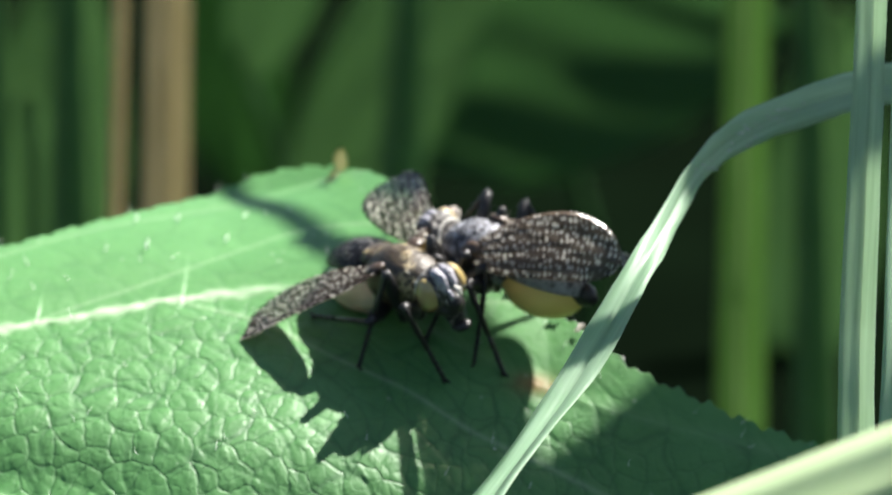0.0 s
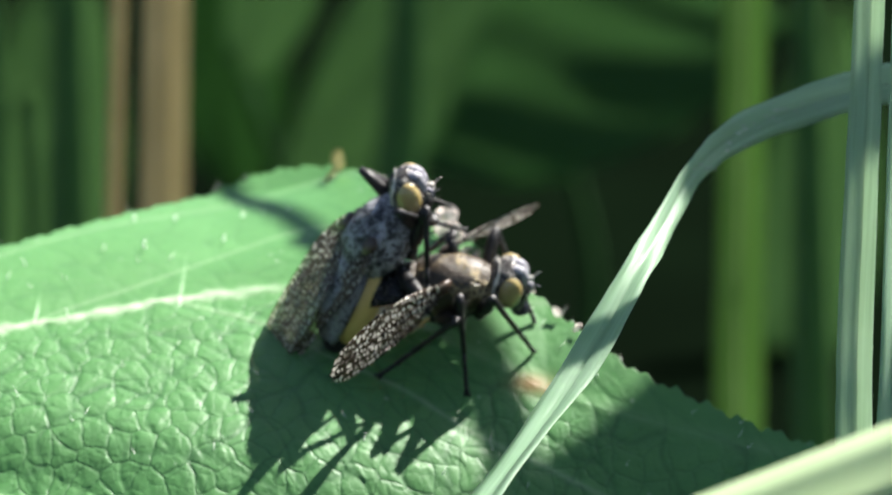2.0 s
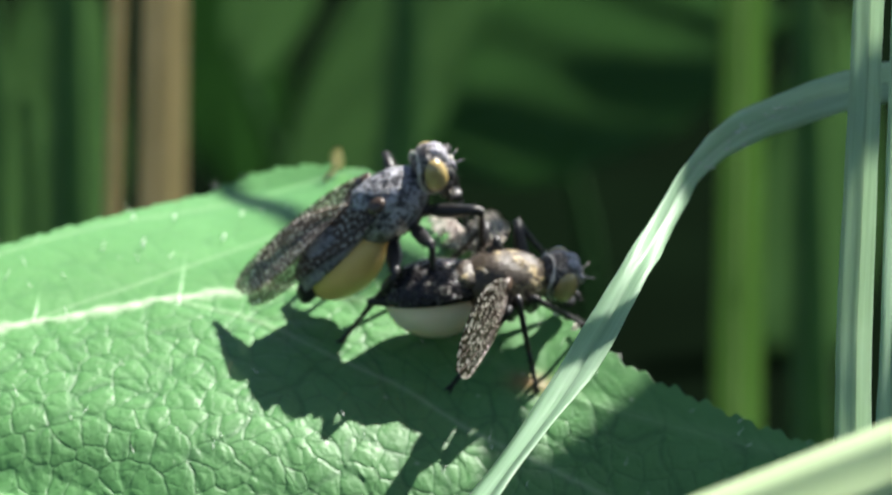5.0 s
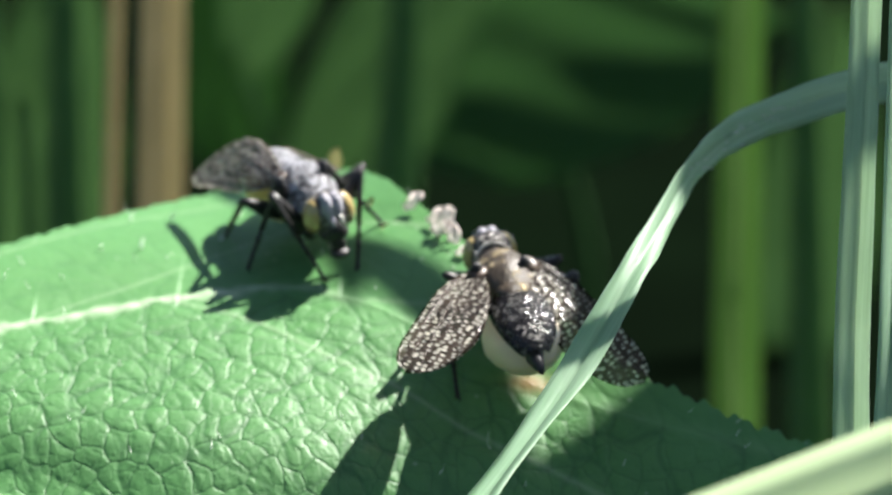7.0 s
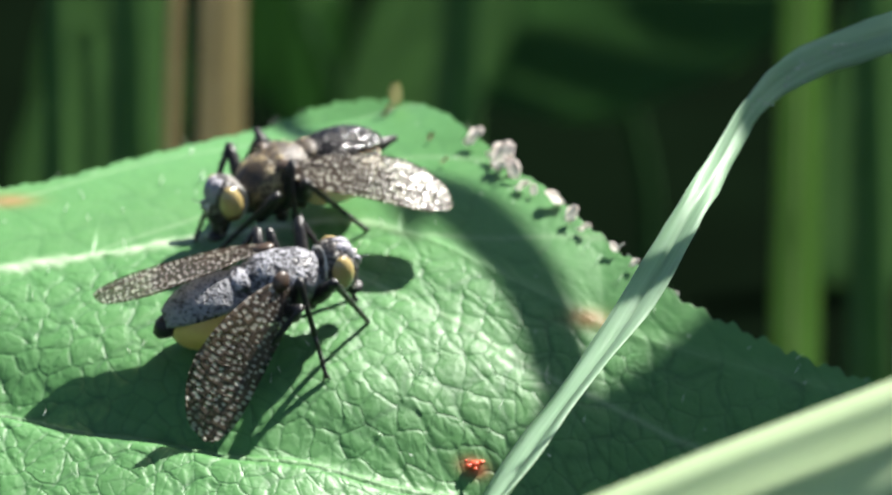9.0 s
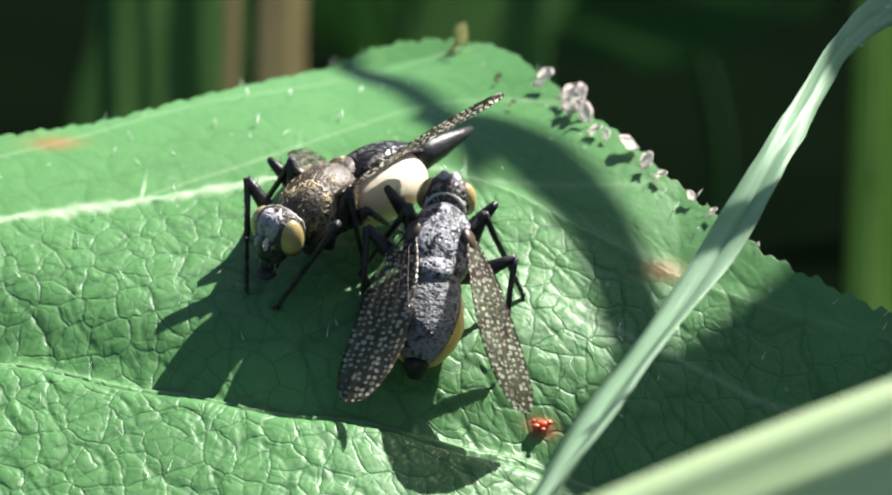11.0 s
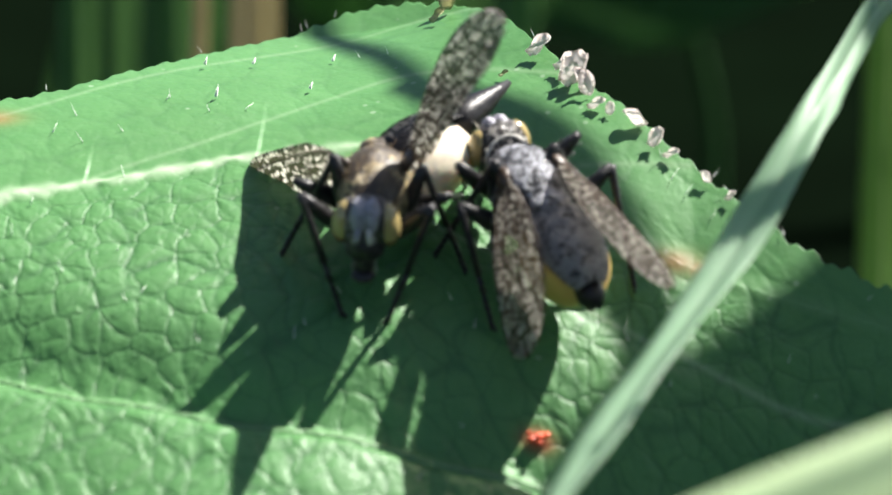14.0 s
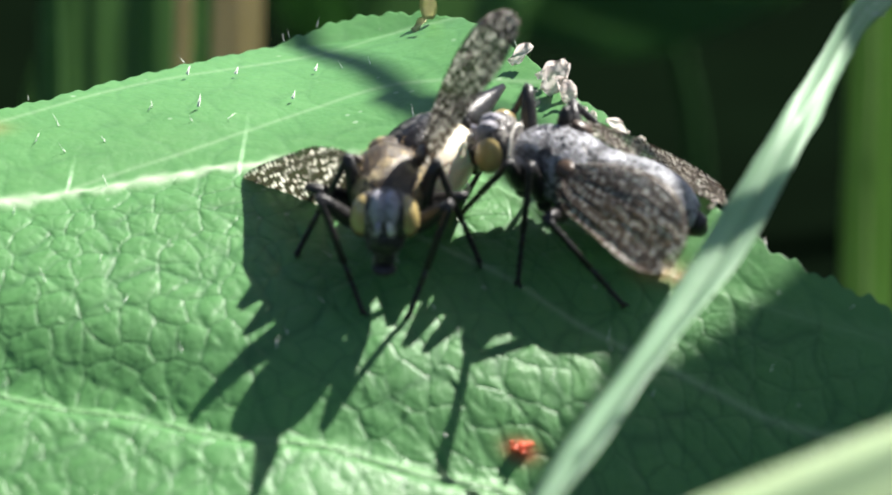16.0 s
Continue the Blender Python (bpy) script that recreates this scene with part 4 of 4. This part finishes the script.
GREY_FLY = make_fly("grey-dusted fly with speckled brown wings and yellow belly", GREY_A, SHELL_A, EYE_A, WING_A, BLACK, False)
BROWN_FLY = make_fly("golden-brown dusted fly with dark speckled wings and cream belly", GREY_B, SHELL_B, EYE_B, WING_B, GOLD_HAIR, True)


def move_fly(fly, bodies, left, right, nods, bends, reach=None):
    walk(fly["fly"], bodies)
    walk(fly["wing_left"], left)
    walk(fly["wing_right"], right)
    walk(fly["head"], [(t, pose(1.95 * MM, 0, 0.15 * MM, 0, down, 0) @ pose(0, 0, 0, 0, 0, turn)) for t, down, turn in nods])
    waist = pose(-0.9 * MM, 0, 0)
    walk(fly["abdomen"], [(t, waist @ pose(0, 0, 0, roll, lift, turn) @ waist.inverted()) for t, roll, lift, turn in bends])
    if "tail" in fly:
        walk(fly["tail"], [(t, pose(x * MM, 0, 0)) for t, x in ((0.0, 1.7), (6.0, 1.7), (6.5, 1.2), (7.2, 1.6), (9.2, 1.6), (9.6, 0.2), (12.5, 0.0), (16.0, 0.0))])
    for row in HIPS:
        for name, side in (("left", 1), ("right", -1)):
            upper, lower = leg_rows(row, side, bodies, reach)
            walk(fly[row, name][0], upper)
            walk(fly[row, name][1], lower)


def mounted(t, row, side):
    """How high the grey fly's feet stand while it sits on the other one."""
    if 0.5 < t < 5.2:
        return {"front": 3.6, "middle": 2.6, "hind": 0.8}[row]
    return 0.0


def motions():
    move_fly(GREY_FLY, [
        (0.0, stand(1.61, -3.59, 2.24, 146, -10, -2)),
        (0.3, stand(1.21, -2.79, 2.15, 166, 14, 0)),
        (0.5, stand(-1.42, -2.70, 3.41, 208, 26, 0)),
        (0.6, stand(-3.97, -4.24, 3.54, 247, 3, 3)),
        (0.7, stand(-3.62, -4.16, 3.55, 249, 10, 2)),
        (0.8, stand(-3.96, -6.22, 3.52, -39, 39, -0)),
        (1.0, stand(-2.63, -6.12, 3.87, 1, 35, -3)),
        (1.5, stand(-2.06, -5.16, 3.89, 18, 41, -2)),
        (2.0, stand(-2.36, -4.63, 3.90, 30, 49, -4)),
        (3.0, stand(-2.34, -3.87, 3.91, 35, 48, -2)),
        (4.2, stand(-2.53, -4.29, 3.89, 36, 56, -3)),
        (5.2, stand(-1.60, -2.75, 4.00, 14, 21, -2)),
        (6.3, stand(-0.66, -1.20, 2.28, 352, -15, -1)),
        (6.6, stand(-0.91, -1.68, 2.25, 338, -18, -1)),
        (7.0, stand(-5.09, 0.64, 2.15, 296, -2, -3)),
        (7.3, stand(-5.18, -1.98, 2.20, 277, -11, 0)),
        (7.6, stand(-6.53, -3.59, 2.21, 292, -13, 2)),
        (7.8, stand(-7.29, -4.68, 2.20, 296, -13, 2)),
        (8.0, stand(-9.39, -9.53, 2.20, 350, -7, -0)),
        (8.5, stand(-8.76, -9.70, 2.22, 15, -0, 0)),
        (9.0, stand(-8.37, -9.37, 2.20, 23, 3, 1)),
        (9.3, stand(-8.22, -9.44, 2.17, 25, 1, 2)),
        (9.6, stand(-7.81, -9.92, 2.18, 46, 7, 2)),
        (10.0, stand(-6.70, -10.42, 2.19, 55, 10, 1)),
        (10.2, stand(-6.30, -10.59, 2.19, 64, 7, 2)),
        (11.2, stand(-4.50, -9.54, 2.17, 89, 3, -0)),
        (12.3, stand(-2.69, -8.49, 2.16, 113, -2, -2)),
        (13.5, stand(-1.90, -7.52, 2.13, 118, -6, 0)),
        (14.0, stand(-1.48, -7.34, 2.13, 116, -8, 1)),
        (14.5, stand(-0.68, -6.55, 2.11, 142, -7, -2)),
        (15.0, stand(-0.34, -6.15, 2.11, 148, -3, 0)),
        (16.0, stand(0.23, -5.76, 2.14, 164, 6, 0)),
    ], [
        (0.0, spread(1, 187, 8, 35)), (0.3, spread(1, 155, 25, 35)), (0.5, spread(1, 176, -8, 30)), (0.6, spread(1, 176, -8, 30)), (0.7, spread(1, 176, -8, 30)),
        (0.8, spread(1, 176, -8, 30)), (1.0, spread(1, 179, -3, 4)), (1.5, spread(1, 179, -3, 4)), (2.0, spread(1, 179, -3, 4)), (3.0, spread(1, 179, -3, 4)),
        (4.2, spread(1, 179, -3, 4)), (6.3, spread(1, 181, -4, 30)), (6.6, spread(1, 162, -28, 30)), (7.0, spread(1, 160, -26, 30)),
        (7.3, spread(1, 171, -24, 30)), (7.6, spread(1, 157, -27, 30)), (7.8, spread(1, 161, -22, 30)), (8.0, spread(1, 161, -7, 22)),
        (8.5, spread(1, 174, -5, 22)), (9.0, spread(1, 170, -9, 22)), (9.3, spread(1, 166, -15, 22)), (9.6, spread(1, 166, -17, 22)),
        (10.0, spread(1, 160, -16, 22)), (10.2, spread(1, 164, -25, 22)), (12.3, spread(1, 167, -16, 64)), (13.5, spread(1, 163, -14, 64)),
        (14.0, spread(1, 161, -15, 64)), (14.5, spread(1, 155, 1, 34)), (15.0, spread(1, 153, 8, 34)), (16.0, spread(1, 134, 21, 34)),
    ], [
        (0.0, spread(-1, -174, -8, -40)), (0.3, spread(-1, -174, -8, -40)), (0.5, spread(-1, -174, -8, -40)), (0.6, spread(-1, -174, -8, -40)),
        (0.7, spread(-1, -174, -8, -40)), (0.8, spread(-1, -174, -8, -40)), (1.0, spread(-1, -184, -6, -4)), (1.5, spread(-1, -190, -6, -4)),
        (2.0, spread(-1, -193, -6, -4)), (3.0, spread(-1, -193, -6, -4)), (4.2, spread(-1, -193, -6, -4)), (6.3, spread(-1, -162, -9, -32)),
        (6.6, spread(-1, -152, -6, -32)), (7.0, spread(-1, -168, -16, -32)), (7.3, spread(-1, -147, -21, -32)), (7.6, spread(-1, -147, -21, -32)),
        (7.8, spread(-1, -137, -19, -32)), (8.0, spread(-1, -143, -10, -48)), (8.5, spread(-1, -149, -31, -48)), (9.0, spread(-1, -141, -28, -48)),
        (9.3, spread(-1, -139, -27, -48)), (9.6, spread(-1, -139, -16, -48)), (10.0, spread(-1, -145, -10, -48)), (10.2, spread(-1, -145, -29, -48)),
        (12.3, spread(-1, -172, -3, -40)), (13.5, spread(-1, -175, -2, -40)), (14.0, spread(-1, -176, -1, -40)), (14.5, spread(-1, -191, 8, -20)),
        (15.0, spread(-1, -138, -44, -20)), (16.0, spread(-1, -153, -34, -20)),
    ], [(0.0, 0, 0), (0.6, 0, 0), (1.0, 24, -20), (1.5, 40, -28), (2.0, 48, -30), (4.2, 50, -30), (5.2, 20, 0), (6.3, 0, 0), (16.0, 0, 0)], [
        (0.0, 0, 1, 0), (0.3, 0, -12, 11), (0.5, 0, -2, 3), (0.6, 0, -3, -2), (0.7, 0, -2, -2), (0.8, 0, -9, -4), (1.0, 0, -5, 2), (1.5, 0, -4, -1),
        (2.0, 0, 2, 9), (3.0, 0, 5, 6), (4.2, 0, 3, 9), (6.3, 0, 6, 5), (6.6, 0, 8, 8), (7.0, 0, 0, 3), (7.3, 0, 3, -1), (7.6, 0, 4, -3),
        (7.8, 0, 3, -2), (8.0, 0, 6, 6), (8.5, 0, 0, 0), (9.0, 0, -1, -3), (9.3, 0, -2, -6), (9.6, 0, -8, -8), (10.0, 0, -10, -5), (10.2, 0, -11, -6),
        (12.3, 0, -7, 4), (13.5, 0, -0, -0), (14.0, 0, -1, -0), (14.5, 0, 0, 1), (15.0, 0, 2, -2), (16.0, 0, 1, -1),
    ], mounted)
    move_fly(BROWN_FLY, [
        (0.0, stand(-1.53, -4.90, 2.09, -48, 19, 1)),
        (0.3, stand(-1.58, -4.76, 2.10, -48, 19, 2)),
        (0.5, stand(0.33, -5.90, 2.12, -36, 6, 3)),
        (0.6, stand(0.67, -6.18, 2.14, -16, 0, 1)),
        (0.7, stand(0.63, -6.19, 2.10, -23, 11, 2)),
        (0.8, stand(0.78, -6.22, 2.14, -4, -1, 0)),
        (1.0, stand(0.71, -5.89, 2.14, 13, 6, 0)),
        (1.5, stand(0.16, -5.77, 2.13, 5, 5, 1)),
        (2.0, stand(0.26, -5.23, 2.13, -1, 5, 0)),
        (3.0, stand(0.48, -4.89, 2.13, -14, 6, 0)),
        (4.2, stand(0.85, -4.95, 2.12, -6, 6, 0)),
        (5.2, stand(2.74, -4.99, 2.13, 14, -6, 1)),
        (6.3, stand(4.64, -5.04, 2.14, 35, -18, 3)),
        (6.6, stand(3.84, -4.88, 2.11, 82, -20, -1)),
        (7.0, stand(2.40, -5.10, 2.11, 104, -18, -0)),
        (7.3, stand(1.35, -5.09, 2.13, 127, -7, 0)),
        (7.6, stand(0.00, -4.02, 2.20, 150, 7, 1)),
        (7.8, stand(-2.03, -3.13, 2.19, 160, 12, 1)),
        (8.0, stand(-6.75, -2.50, 2.17, 189, -1, -0)),
        (8.5, stand(-7.46, -2.79, 2.16, 209, -7, 0)),
        (9.0, stand(-8.84, -2.91, 2.16, 212, -8, 1)),
        (9.3, stand(-10.14, -4.09, 2.16, 210, -10, 1)),
        (9.6, stand(-9.80, -5.78, 2.14, 206, 3, -0)),
        (10.0, stand(-9.72, -7.15, 2.15, 210, -0, 0)),
        (10.2, stand(-9.75, -7.52, 2.16, 215, -4, 0)),
        (11.2, stand(-8.85, -8.03, 2.15, 238, 1, 0)),
        (12.3, stand(-7.95, -8.55, 2.14, 261, 6, 0)),
        (13.5, stand(-6.68, -8.32, 2.13, 266, 8, 1)),
        (14.0, stand(-6.29, -7.99, 2.13, 266, 10, 1)),
        (14.5, stand(-5.92, -7.85, 2.13, 268, 10, 0)),
        (15.0, stand(-5.55, -7.65, 2.12, 272, 14, 0)),
        (16.0, stand(-5.33, -7.28, 2.12, 270, 13, 1)),
    ], [
        (0.0, spread(1, 146, -1, 0)), (0.3, spread(1, 145, -2, 0)), (0.5, spread(1, 137, 5, 0)), (0.6, spread(1, 137, 69, 0)), (0.7, spread(1, 114, 86, 0)),
        (0.8, spread(1, 139, 49, 0)), (1.0, spread(1, 113, 85, 0)), (1.5, spread(1, 60, -26, -48)), (2.0, spread(1, 58, -27, -48)),
        (3.0, spread(1, 54, -27, -48)), (4.2, spread(1, 52, -27, -48)), (6.3, spread(1, 154, -16, 20)), (6.6, spread(1, 135, -7, 0)),
        (7.0, spread(1, 142, -2, 0)), (7.3, spread(1, 139, 1, 0)), (7.6, spread(1, 127, 9, 8)), (7.8, spread(1, 136, -2, 8)), (8.0, spread(1, 154, -27, 8)),
        (8.5, spread(1, 141, -22, 8)), (9.0, spread(1, 141, -19, 8)), (9.3, spread(1, 148, -14, 8)), (9.6, spread(1, 162, 13, -66)),
        (10.0, spread(1, 159, 18, -66)), (10.2, spread(1, 156, 9, -66)), (12.3, spread(1, 82, 55, 33)), (13.5, spread(1, 74, 64, 43)),
        (14.0, spread(1, 68, 62, 43)), (14.5, spread(1, 66, 64, 43)), (15.0, spread(1, 57, 63, 47)), (16.0, spread(1, 57, 58, 47)),
    ], [
        (0.0, spread(-1, -134, -16, 0)), (0.3, spread(-1, -134, -16, 0)), (0.5, spread(-1, -129, -7, 0)), (0.6, spread(-1, -146, -10, 0)),
        (0.7, spread(-1, -133, -12, 0)), (0.8, spread(-1, -139, -20, -100)), (1.0, spread(-1, -151, -10, -100)), (1.5, spread(-1, -136, 7, -100)),
        (2.0, spread(-1, -127, 9, -100)), (3.0, spread(-1, -109, 10, -100)), (4.2, spread(-1, -113, 13, -100)), (6.3, spread(-1, -143, 0, -8)),
        (6.6, spread(-1, -147, -13, 0)), (7.0, spread(-1, -152, -23, 0)), (7.3, spread(-1, -157, -26, 0)), (7.6, spread(-1, -154, -35, 0)),
        (7.8, spread(-1, -176, -9, 10)), (8.0, spread(-1, -150, -36, 10)), (8.5, spread(-1, -150, -36, 10)), (9.0, spread(-1, -150, -36, 10)),
        (9.3, spread(-1, -150, -36, 10)), (9.6, spread(-1, -150, -36, 10)), (10.0, spread(-1, -150, -36, 10)), (10.2, spread(-1, -150, -36, 10)),
        (12.3, spread(-1, -149, -33, 70)), (13.5, spread(-1, -144, -33, 70)), (14.0, spread(-1, -141, -32, 70)), (14.5, spread(-1, -139, -33, 70)),
        (15.0, spread(-1, -140, -31, 70)), (16.0, spread(-1, -136, -32, 70)),
    ], [(0.0, 0, 0), (0.6, 0, 0), (1.5, 12, 0), (4.2, 14, 0), (6.3, 0, 0), (16.0, 0, 0)], [
        (0.0, 0, -0, -2), (0.3, 0, -1, -3), (0.5, 0, 0, -4), (0.6, 0, -1, -3), (0.7, 0, -4, -6), (0.8, 0, 0, 0), (1.0, 0, 0, 0), (1.5, 0, 0, 0),
        (2.0, 0, 0, 0), (3.0, 0, 0, 0), (4.2, 0, 0, 0), (6.3, 0, 9, 1), (6.6, 0, 5, 1), (7.0, 0, 2, -0), (7.3, 0, 1, -2), (7.6, 0, -5, 2),
        (7.8, 0, -2, -2), (8.0, 0, 4, -5), (8.5, 0, 1, -1), (9.0, 0, 2, -3), (9.3, 0, 3, -4), (9.6, 30, 0, 0), (10.0, 30, 0, 0), (10.2, 30, 0, 0),
        (12.3, 30, 16, -36), (13.5, 30, 20, -38), (14.0, 30, 15, -35), (14.5, 30, 12, -33), (15.0, 30, 13, -34), (16.0, 30, 12, -33),
    ])


motions()
